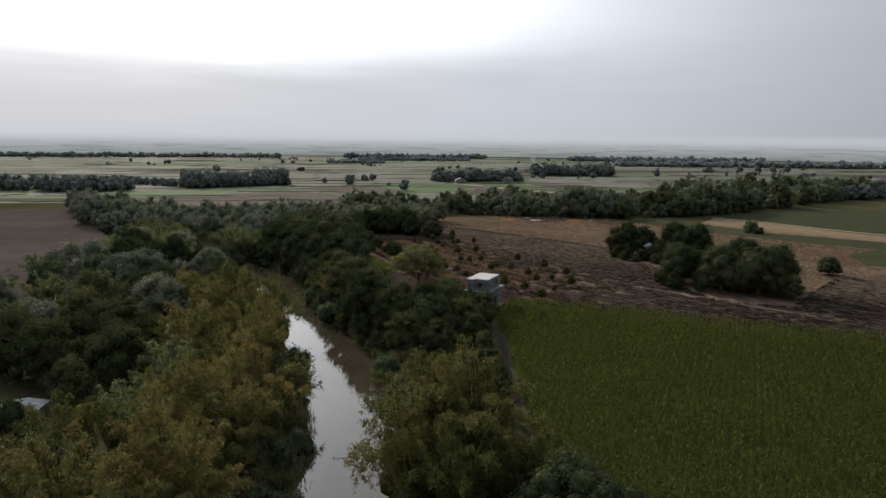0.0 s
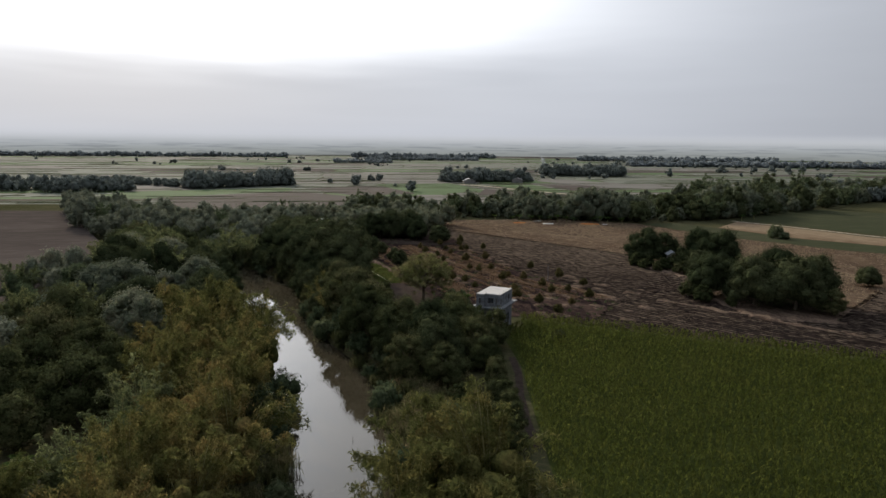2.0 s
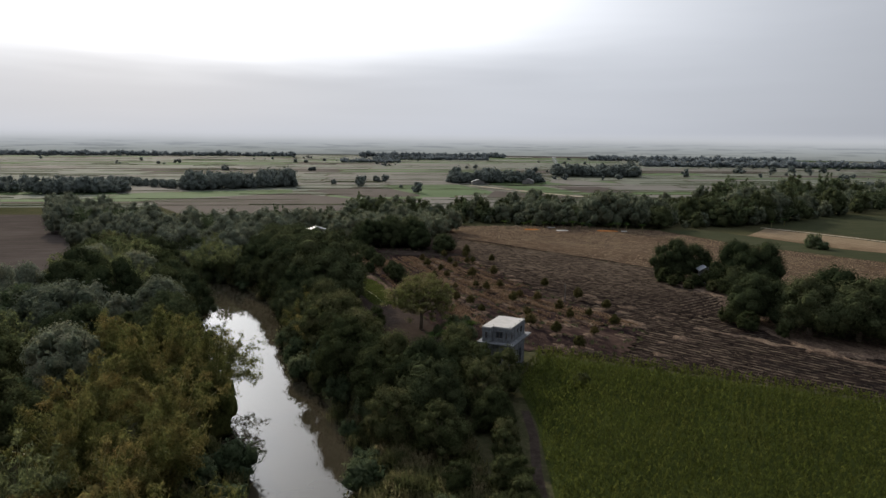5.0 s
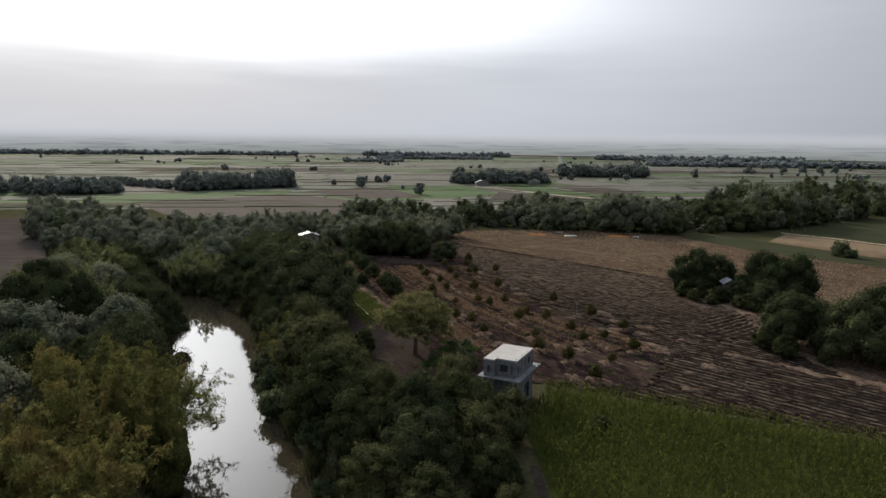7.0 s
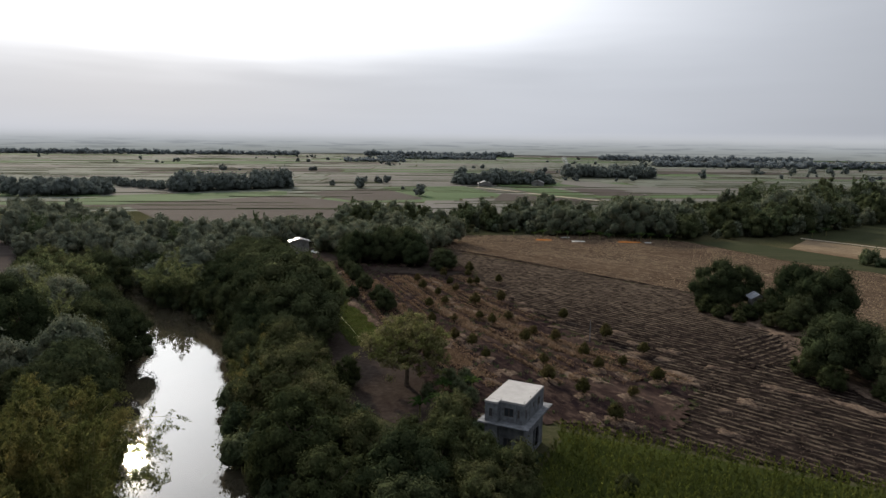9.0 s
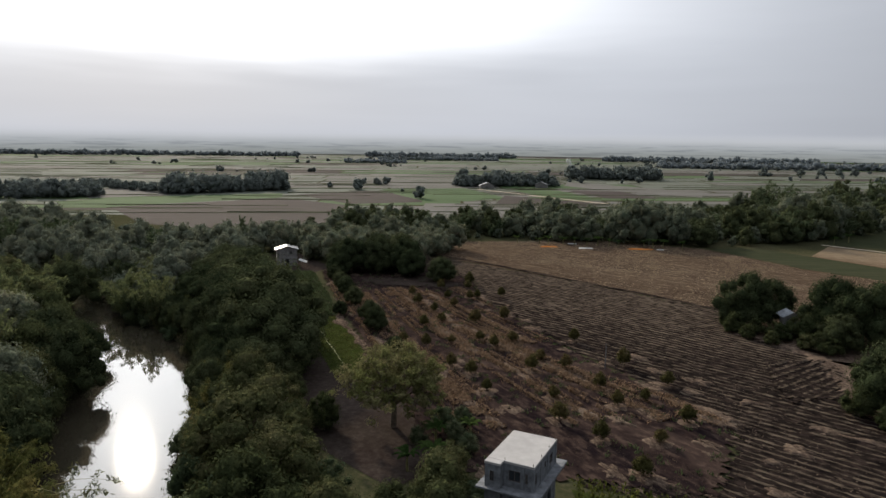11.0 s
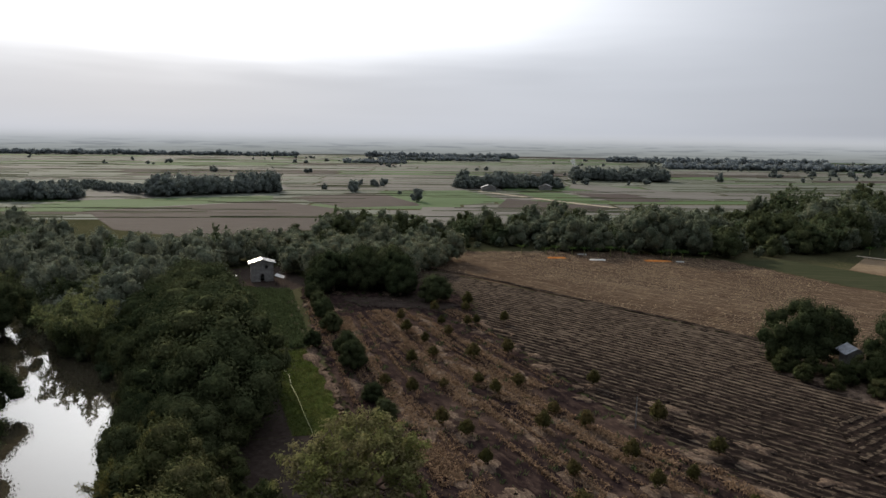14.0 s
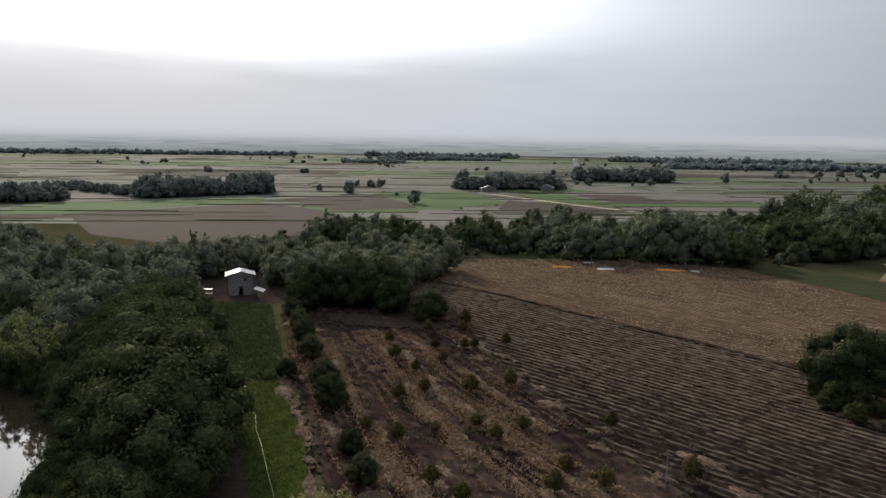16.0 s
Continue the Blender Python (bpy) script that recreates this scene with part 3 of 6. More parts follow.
def lump_crown(rng, lumps, count, length, width, ball=BALL, core=0.76, upward=0.30, jitter=0.55):
    """Leaves over a heap of lumps, with a dense inside."""
    C, R = np.array([l[:3] for l in lumps]), np.array([l[3] for l in lumps])
    share = R ** 2 / (R ** 2).sum()
    P, N = [], []
    for c, r, s in zip(C, R, share):
        n = max(4, int(count * s))
        d = unit(rng, n)
        d[:, 2] = d[:, 2] + upward
        d /= np.linalg.norm(d, axis=1)[:, None]
        sprig = np.where(rng.random(n) < 0.14, rng.uniform(1.1, 1.5, n), rng.uniform(0.76, 1.18, n))
        P.append(c + d * (r * sprig)[:, None])
        N.append(d)
    P, N = np.concatenate(P), np.concatenate(N)
    heart = np.array([0, 0, 0.35 * (C[:, 2] + R).max()])
    whole = (P - heart) / np.linalg.norm(P - heart, axis=1)[:, None]
    N = 0.9 * N + 0.35 * whole
    keep = np.ones(len(P), dtype=bool)
    for c, r in zip(C, R):
        keep &= np.linalg.norm(P - c, axis=1) > 0.74 * r
    P, N = P[keep], N[keep]
    N = N + jitter * unit(rng, len(P))
    N /= np.linalg.norm(N, axis=1)[:, None]
    pieces = [leaves(rng, P, N, length, width)]
    pieces += [lumpy_ball(rng, c, r * core, ball) for c, r in zip(C, R)]
    return join(pieces)


def tube(path, radii, sides=6):
    path = [Vector(p) for p in path]
    V, F = [], []
    for k, p in enumerate(path):
        d = (path[min(k + 1, len(path) - 1)] - path[max(k - 1, 0)]).normalized()
        a = d.orthogonal().normalized()
        b = d.cross(a)
        for s in range(sides):
            q = 2 * math.pi * s / sides
            V.append(p + (a * math.cos(q) + b * math.sin(q)) * radii[k])
        if k:
            for s in range(sides):
                F.append((sides * (k - 1) + s, sides * (k - 1) + (s + 1) % sides, sides * k + (s + 1) % sides, sides * k + s))
    return np.array([tuple(v) for v in V]), np.array(F)


def dome_lumps(rng, radius, base, top, count, lump):
    """Lumps over an uneven dome from base to top height."""
    out = []
    lean, push = rng.uniform(0, 2 * math.pi), rng.uniform(0.05, 0.22)
    mid = base + 0.35 * (top - base)
    for k in range(count):
        z = 1 - (k + 0.5) / count * 1.45
        q = k * 2.39996 + rng.uniform(-0.4, 0.4)
        r = lump * rng.uniform(0.55, 1.35)
        h = math.sqrt(max(0.0, 1 - (z if z > 0 else 0.55 * z) ** 2))
        reach = (radius - r * 0.7) * rng.uniform(0.70, 1.18) * (1 + push * math.cos(q - lean))
        zz = mid + z * ((top - mid) if z > 0 else (mid - base)) * rng.uniform(0.85, 1.05) - r * 0.6 * max(z, 0)
        out.append((h * reach * math.cos(q), h * reach * math.sin(q), max(zz, r * 0.6), r))
    out.append((0, 0, mid, radius * 0.62))
    return out


def trunk_mesh(rng, height, radius, spread, limbs, material):
    pieces = [tube([(0, 0, -0.6), (0.05, 0.02, height * 0.35), (rng.uniform(-.3, .3), rng.uniform(-.3, .3), height * 0.75)],
                   [radius * 1.25, radius, radius * 0.6], 7)]
    for k in range(limbs):
        q = 2 * math.pi * k / limbs + rng.uniform(-0.4, 0.4)
        h0 = height * rng.uniform(0.3, 0.55)
        e = Vector((math.cos(q) * spread * rng.uniform(0.6, 1), math.sin(q) * spread * rng.uniform(0.6, 1), height * rng.uniform(0.75, 1.1)))
        pieces.append(tube([(0, 0, h0), (e.x * 0.45, e.y * 0.45, h0 + (e.z - h0) * 0.62), tuple(e)], [radius * 0.55, radius * 0.35, radius * 0.10], 5))
    return quad_mesh("trunk", *join(pieces), material, True)


def bamboo_arrays(rng, height, spread, culms, twigs, per, length, width):
    """A clump of arching culms: drooping sprigs of narrow leaves along each, round a dense heart."""
    stems, P, N = [], [], []
    for k in range(culms):
        q = rng.uniform(0, 2 * math.pi)
        lean = spread * math.sqrt(rng.uniform(0.02, 1))
        h = height * rng.uniform(0.70, 1.06) * (1 - 0.20 * (lean / spread) ** 2)
        d = Vector((math.cos(q), math.sin(q), 0))
        b = d * rng.uniform(0.1, 1.3)
        pts = []
        for j in range(8):
            s = j / 7
            pts.append(b + d * lean * s ** 1.7 + Vector((0, 0, h * (1.12 * s - 0.26 * s ** 3.2 * (0.45 + lean / spread)) - 0.5 * (1 - s))))
        stems.append(tube(pts, [0.07, 0.07, 0.065, 0.055, 0.045, 0.035, 0.02, 0.01], 4))
        A = np.array([tuple(p) for p in pts])
        s = rng.uniform(0.20, 1.0, twigs) ** 0.75
        i = np.minimum((s * 7).astype(int), 6)
        f = (s * 7 - i)[:, None]
        at = A[i] * (1 - f) + A[i + 1] * f
        out = unit(rng, twigs) + 0.55 * np.array([math.cos(q), math.sin(q), 0.25])
        out /= np.linalg.norm(out, axis=1)[:, None]
        reach = (0.40 + 0.85 * np.sin(np.clip((s - 0.12) / 0.95, 0, 1) * math.pi) ** 0.8) * rng.uniform(0.5, 1.25, twigs)
        for a, o, r in zip(at, out, reach):
            u = rng.uniform(0.15, 1.0, per)[:, None]
            c = a + o * u * r - np.array([0, 0, 0.42]) * u * u * r + rng.normal(size=(per, 3)) * (0.10 + 0.07 * r)
            P.append(c)
            N.append(0.5 * o + np.array([0, 0, 0.7]) + 0.75 * unit(rng, per))
    P, N = np.concatenate(P), np.concatenate(N)
    N /= np.linalg.norm(N, axis=1)[:, None]
    keep = P[:, 2] > 0.3
    heart = []
    for k in range(9):
        q, z = k * 2.4, height * (0.12 + 0.046 * k)
        r = spread * (0.32 - 0.018 * k)
        heart.append(lumpy_ball(rng, (math.cos(q) * spread * 0.26, math.sin(q) * spread * 0.26, z), r * rng.uniform(0.8, 1.0), BALL))
    return join(stems), join([leaves(rng, P[keep], N[keep], length, width, 0.75)] + heart)


KINDS = {}


def crown_mesh(arrays, material, name="crown"):
    return quad_mesh(name, *arrays, material)


def make_kinds():
    rng = np.random.default_rng(5)
    K = {}
    K["broad"] = [(lump_crown(rng, dome_lumps(rng, 4.0, 0.3, 9.0, 22, 1.35), 3900, 0.44, 0.23, SMALL_BALL, 0.74), 7.2, 0.24, LEAF_BROAD) for _ in range(4)]
    K["light"] = [(lump_crown(rng, dome_lumps(rng, 3.6, 0.6, 8.0, 13, 1.5), 3000, 0.44, 0.20, SMALL_BALL, 0.66), 6.5, 0.20, LEAF_LIGHT) for _ in range(2)]
    K["mango"] = [(lump_crown(rng, dome_lumps(rng, 4.6, 0.4, 9.0, 24, 1.55), 5000, 0.42, 0.21, SMALL_BALL, 0.80), 6.0, 0.35, LEAF_MANGO) for _ in range(3)]
    K["great"] = [(lump_crown(rng, dome_lumps(rng, 5.6, 0.3, 10.5, 30, 1.6), 9500, 0.36, 0.18, SMALL_BALL, 0.72), 7.5, 0.4, LEAF_MANGO) for _ in range(3)]
    K["great_green"] = [(lump_crown(rng, dome_lumps(rng, 5.0, 0.3, 10.0, 28, 1.5), 8000, 0.38, 0.18, SMALL_BALL, 0.72), 7.5, 0.35, LEAF_BROAD) for _ in range(3)]
    # crowns in the belt leaf, whose colour is paled to suggest haze
    K["great_hazed"] = [(lump_crown(rng, dome_lumps(rng, 5.2, 0.3, 10.0, 28, 1.6), 6400, 0.44, 0.23, SMALL_BALL, 0.78), 7.5, 0.38, LEAF_BELT) for _ in range(2)]
    K["shrub"] = [(lump_crown(rng, dome_lumps(rng, 1.7, 0.0, 2.6, 9, 0.7), 900, 0.42, 0.13, SMALL_BALL, 0.75), 1.6, 0.08, LEAF_LIGHT) for _ in range(3)]
    for name, rows in K.items():
        KINDS[name] = [(crown_mesh(a, m), trunk_mesh(rng, h, r, h * 0.33, 5, BARK)) for a, h, r, m in rows]
    # broad_back leaves carry the haze in their base colour
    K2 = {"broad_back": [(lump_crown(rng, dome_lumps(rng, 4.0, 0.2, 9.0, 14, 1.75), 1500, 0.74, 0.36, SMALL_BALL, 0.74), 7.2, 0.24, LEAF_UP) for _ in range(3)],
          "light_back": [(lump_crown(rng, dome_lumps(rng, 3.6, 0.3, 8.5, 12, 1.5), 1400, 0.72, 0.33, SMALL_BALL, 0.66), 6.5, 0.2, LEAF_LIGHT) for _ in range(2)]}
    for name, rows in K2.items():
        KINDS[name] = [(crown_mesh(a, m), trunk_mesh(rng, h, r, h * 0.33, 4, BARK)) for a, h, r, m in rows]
    KINDS["reed"] = []
    for _ in range(3):
        n = 260
        q, lean, tall = rng.uniform(0, 2 * math.pi, n), rng.uniform(0.1, 1.0, n), rng.uniform(0.9, 2.2, n)
        b = np.column_stack([rng.normal(size=n) * 0.6, rng.normal(size=n) * 0.6, np.zeros(n)])
        d = np.column_stack([np.cos(q), np.sin(q), np.zeros(n)])
        w = np.column_stack([-np.sin(q), np.cos(q), np.zeros(n)]) * 0.045
        up = np.array([0, 0, 1.0])
        mid = b + d * (lean * 0.3)[:, None] + up * (tall * 0.65)[:, None]
        tip = b + d * lean[:, None] + up * (tall * (1 - 0.25 * lean))[:, None]
        V = np.stack([b, mid + w, tip, mid - w], axis=1).reshape(-1, 3)
        KINDS["reed"].append((quad_mesh("blades", V, np.arange(4 * n).reshape(-1, 4), LEAF_REED),))
    KINDS["banana"] = []
    for _ in range(3):
        V, F = [], []
        for k in range(9):
            q, tall = k * 2.4 + rng.uniform(-.3, .3), rng.uniform(0.7, 1.5)
            d, w = Vector((math.cos(q), math.sin(q), 0)), Vector((-math.sin(q), math.cos(q), 0))
            n0 = len(V)
            for j in range(5):
                u = j / 4
                c = d * (0.1 + 1.7 * u) + Vector((0, 0, 2.0 + tall * (u * 1.9 - u * u * 1.5)))
                half = 0.30 * math.sin(math.pi * (0.12 + 0.83 * u)) + 0.02
                V += [tuple(c + w * half + Vector((0, 0, -0.08))), tuple(c), tuple(c - w * half + Vector((0, 0, -0.08)))]
                if j:
                    a = n0 + 3 * j
                    F += [(a - 3, a, a + 1, a - 2), (a - 2, a + 1, a + 2, a - 1)]
        KINDS["banana"].append((quad_mesh("leaves", np.array(V), np.array(F), LEAF_BANANA), quad_mesh("stem", *tube([(0, 0, -0.1), (0.03, 0, 1.2), (0, 0.03, 2.2)], [0.17, 0.14, 0.09], 7), CULM, True)))
    KINDS["sapling"] = []
    for _ in range(4):
        a = lump_crown(rng, [(0, 0, 1.15, 0.6), (0.42, 0.1, 1.0, 0.42), (-0.4, 0.22, 1.05, 0.42), (0.02, -0.45, 1.0, 0.4), (0.1, 0.4, 1.1, 0.36), (0.05, 0.1, 1.55, 0.38)], 620, 0.32, 0.10, SMALL_BALL, 0.62)
        KINDS["sapling"].append((crown_mesh(a, LEAF_SAPLING), quad_mesh("trunk", *tube([(0, 0, -0.1), (0.03, 0, 0.7), (0, 0.02, 1.3)], [0.06, 0.045, 0.03], 5), BARK)))
    KINDS["bamboo"] = []
    for _ in range(4):
        stems, lv = bamboo_arrays(rng, 11.9, 5.6, 27, 44, 12, 0.42, 0.095)
        KINDS["bamboo"].append((crown_mesh(lv, LEAF_BAMBOO), quad_mesh("culms", *stems, CULM, True)))
    KINDS["bamboo_back"] = []
    for _ in range(2):
        stems, lv = bamboo_arrays(rng, 11.0, 5.0, 24, 18, 8, 0.66, 0.17)
        KINDS["bamboo_back"].append((crown_mesh(lv, LEAF_BAMBOO_BACK), quad_mesh("stem", *stems, CULM, True)))


make_kinds()
TREE_LABELS = {"bamboo_back": "feathery olive bamboo clump in the wood", "broad": "broad-leaved riverside tree with a dense dark green crown", "light": "light green broad-leaved tree",
               "mango": "dark dense dome-shaped mango tree", "great": "huge old mango tree with a dark lumpy crown", "great_hazed": "large old tree with a haze-paled green lumpy crown", "great_green": "large spreading green tree by the river", "shrub": "low light green shrub", "sapling": "young orchard tree in dry grass",
               "bamboo": "feathery olive and yellow bamboo clump", "broad_back": "haze-paled green broad-leaved tree in the wood", "light_back": "light green tree in the wood",
               "reed": "clump of tall olive grass on the bank", "banana": "banana plant with broad arching green leaves"}
TREE_NAMES = {"bamboo_back": "bamboo_clump", "broad": "tree", "light": "tree", "mango": "mango_tree", "great": "mango_tree", "great_green": "tree", "great_hazed": "tree", "shrub": "shrub", "sapling": "fruit_sapling", "bamboo": "bamboo_clump", "broad_back": "tree", "light_back": "tree", "reed": "grass_clump", "banana": "banana_plant"}
FIRST = {}


def plant(what, x, y, size=1.0, tall=1.0, group="", label="", z=None):
    """One plant at a place: the first of a variant is built, the others are copies of it."""
    v = random.randrange(len(KINDS[what]))
    if z is None:
        z = float(ground_height(np.array([[x, y]]))[0])
    m = pose(x, y, max(z, -3.0) - 0.05, random.uniform(-2, 2), random.uniform(-2, 2), random.uniform(0, 360)) @ Matrix.Diagonal((size, size, size * tall, 1))
    if (what, v) in FIRST:
        ob = FIRST[what, v].copy()
        scene.collection.objects.link(ob)
        for c in FIRST[what, v].children:
            k = c.copy()
            scene.collection.objects.link(k)
            k.parent = ob
    else:
        ob = new(TREE_NAMES[what])
        FIRST[what, v] = ob
        names = {"bamboo": ("foliage", "stem"), "bamboo_back": ("foliage", "stem"), "banana": ("crown", "stem"), "reed": ("foliage",)}.get(what, ("crown", "trunk"))
        for nm, me in zip(names, KINDS[what][v]):
            stem = child(nm, me, ob)
        if what in ("bamboo", "bamboo_back"):
            tagged(stem, kind="stuff")
    ob.matrix_basis = m
    tagged(ob, label or TREE_LABELS[what], {"shrub": "shrub", "bamboo": "bamboo", "bamboo_back": "bamboo", "reed": "grass", "banana": "banana plant"}.get(what, "tree"), group)
    return ob


def scatter(poly, gap, seed, keep_off=(), river=11.0, limit=400, taken=None):
    """Places within a polygon, at least gap apart, clear of the river."""
    rng = np.random.default_rng(seed)
    Q = np.asarray(poly, dtype=float)
    lo, hi = Q.min(axis=0), Q.max(axis=0)
    P = rng.uniform(lo, hi, size=(9000, 2))
    P = P[inside(P, poly)]
    P = P[away(P, RIVER) > river]
    for off in keep_off:
        P = P[~inside(P, off)]
    out = list(taken or [])
    n0 = len(out)
    for p in P:
        if all((p[0] - q[0]) ** 2 + (p[1] - q[1]) ** 2 > gap * gap for q in out):
            out.append(tuple(p))
            if len(out) - n0 >= limit:
                break
    return out[n0:]


def ring(x, y, r):
    return [(x + r * math.cos(a), y + r * math.sin(a)) for a in np.linspace(0, 2 * math.pi, 10)[:-1]]


# bamboo on both banks
BAMBOO = [(-30, 65, 1.30), (-24.5, 64, 1.22), (-29.5, 57.5, 1.08), (-23, 55.5, 0.95), (-18.5, 61, 0.72), (-52, 62, 1.0), (-57, 57, 1.0), (-48, 44, 0.95), (-47, 51, 0.9),
          (-53, 50, 0.95), (-50, 34, 1.0), (-42, 40, 0.85), (-69, 81, 1.05), (-63, 73, 1.0), (-61, 66, 0.95), (-80, 80, 1.0), (-60, 42, 0.9), (-76, 94, 1.15), (-85, 100, 1.15), (-93, 104.5, 1.05), (-81.5, 91, 1.15), (-89, 95, 1.1), (-72, 72, 1.0)]
for x, y, s in BAMBOO:
    plant("bamboo", x, y, s, group="bamboo along the river")
for x, y, k in [(-12.5, 56.5, 0.78), (-8.5, 54, 0.7), (-15, 53, 0.6)]:
    plant("mango", x, y, k, 0.95, "right bank wood", "dark leafy tree at the edge of the corn")
# big mangoes by the orchard, and the clump in the ploughed field
for x, y, s, h in [(-129, 218, 1.08, 0.95), (-123.5, 222, 1.0, 1.05), (-117, 225, 1.05, 0.98), (-121, 230, 1.05, 1.02), (-134, 222, 0.95, 0.95), (-126, 226.5, 1.0, 1.1), (-113, 221, 0.85, 0.95), (-131, 214.5, 0.7, 0.8)]:
    plant("mango", x, y, s, h, group="mango grove")
plant("mango", -103.5, 219.5, 0.80, 0.85, group="mango grove")
for x, y, s in [(-124.5, 206, 0.36), (-121, 202, 0.42), (-116, 197, 0.46), (-109, 190, 0.44), (-99, 180.5, 0.46), (-94.5, 175.5, 0.50), (-106.5, 181, 0.34), (-128, 209, 0.42), (-84.5, 165.5, 0.32), (-79.5, 160.5, 0.36)]:
    plant("mango", x, y, s, group="row of small mango trees", label="small round dark green mango tree in a row")
CLUMP_TREES = [(-33.5, 212.5, 0.92, 1.08), (-29.5, 217.5, 0.85, 1.0), (-19.5, 211, 1.0, 1.08), (-13.8, 207, 1.0, 1.12), (-16.5, 214, 0.9, 1.05), (-18.5, 202.8, 0.62, 1.0),
               (-14.2, 174.5, 1.0, 0.95), (-10.5, 180, 0.8, 0.95), (-4.5, 170.5, 1.05, 0.98), (3.2, 169.5, 1.08, 1.0), (-0.5, 176.5, 1.12, 1.03), (6.8, 175, 1.08, 1.0)]
for x, y, s, h in CLUMP_TREES:
    plant("great", x, y, s, h, group="clump of trees in the ploughed field", label="dense dark tree in a clump among the fields")
for x, y, s, h in [(-35.5, 206.8, 0.5, 0.9), (-31.8, 207.4, 0.45, 0.85), (-24.4, 207.6, 0.62, 0.9), (-28.5, 206.2, 0.4, 0.9), (-27.4, 204.4, 0.42, 0.9), (-23.2, 205.5, 0.55, 0.9), (-15, 166.8, 0.5, 0.9), (-18.2, 171, 0.5, 0.9), (9.8, 167.5, 0.7, 0.9), (-22, 200.5, 0.45, 0.9)]:
    plant("broad", x, y, s, h, group="clump of trees in the ploughed field", label="small dark tree at the edge of a clump")
plant("mango", 20.5, 204, 0.62, 0.9, label="small lone dome-shaped tree in the fields")
plant("broad", -35, 124, 0.3, 0.85, label="small round bush standing in the corn")
plant("shrub", 1, 291, 1.7, 1.2, label="ragged grey bush on a field strip")
plant("shrub", 4, 289, 1.2, 0.9, label="ragged grey bush on a field strip")

CLEAR = [ring(-79, 49, 4), ring(-70, 50, 4), ring(-138, 116, 9)]
LEFT_WOOD = [(-20, 5), (-60, 10), (-110, 50), (-134, 80), (-151, 97), (-162, 119), (-174, 145), (-190, 172), (-205, 192), (-160, 190), (-140, 165), (-118, 145), (-95, 120), (-70, 100), (-45, 72), (-20, 35)]
LEFT_GREAT = [(-118, 104, 1.1), (-95, 61, 1.05), (-98, 74, 1.0), (-107, 84, 1.05), (-127, 106, 1.0), (-141, 121, 1.05), (-149, 130, 1.0), (-158, 140, 1.05), (-168, 166, 1.0), (-176, 160, 1.05), (-66, 22, 1.0), (-83, 38, 1.1), (-120, 131, 0.95), (-112, 118, 1.0), (-127, 121, 1.05), (-139, 136, 1.0), (-133, 142, 0.85), (-101, 108, 0.9), (-107, 98, 1.0), (-96, 88, 1.05), (-88, 74, 0.95), (-78, 64, 1.0), (-70, 33, 1.0), (-87, 60, 0.9)]
for x, y, s in LEFT_GREAT:
    plant(random.choice(("great_hazed", "great")) if y > 85 else "great_green", x, y, s, random.uniform(0.9, 1.08), "left bank wood")
for x, y, s in [(-163, 154, 1.2), (-156, 146, 1.2), (-168, 150, 1.1), (-150, 148, 1.0), (-92, 98, 1.0), (-99, 94, 0.95), (-104, 114, 0.8), (-146, 139, 1.0)]:
    plant("bamboo" if y < 120 else "bamboo_back", x, y, s, 1.0, "bamboo along the river")
got = scatter(LEFT_WOOD, 7.2, 21, CLEAR, 9.5, 190, [b[:2] for b in BAMBOO + LEFT_GREAT])
for x, y in got:
    r = random.random()
    back = away(np.array([[x, y]]), [(0, 0), (-43, 106)])[0] > 66
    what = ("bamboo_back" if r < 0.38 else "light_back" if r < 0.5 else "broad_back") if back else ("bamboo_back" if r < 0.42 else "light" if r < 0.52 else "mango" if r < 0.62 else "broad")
    plant(what, x, y, random.uniform(0.55, 0.98), random.uniform(0.85, 1.15), "left bank wood")


def bank_row(side, first, last, off, gap, whats, lo, hi, group):
    """Trees in a line along one bank: side -1 is the left bank, looking upstream."""
    pts = [Vector(p) for p in RIVER[first:last + 1]]
    for a, b in zip(pts, pts[1:]):
        d = (b - a).normalized()
        n = Vector((d.y, -d.x)) * side
        for k in range(max(1, int((b - a).length / gap))):
            p = a + d * (k + random.uniform(0.1, 0.9)) * gap + n * (off + random.uniform(-0.8, 0.8))
            plant(random.choice(whats), p.x, p.y, random.uniform(lo, hi), random.uniform(0.9, 1.1), group)


bank_row(-1, 7, 14, 11.2, 4.6, ("broad", "broad", "great_green", "mango"), 0.85, 1.15, "left bank wood")
bank_row(1, 8, 14, 11.6, 6.0, ("broad", "mango", "mango"), 0.5, 0.72, "right bank wood")
RIGHT_WOOD = [(-25, 75), (-38, 72), (-60, 95), (-92, 125), (-122, 150), (-150, 168), (-152, 204), (-142, 198), (-116, 172), (-92, 147), (-76, 135), (-70, 128), (-55, 123), (-49, 119), (-42, 108), (-31, 86)]
OPEN_GROUND = [ring(-68.5, 137, 8.5), ring(-65, 131.5, 7), ring(-58, 133, 5), ring(-72, 132, 4.5)]
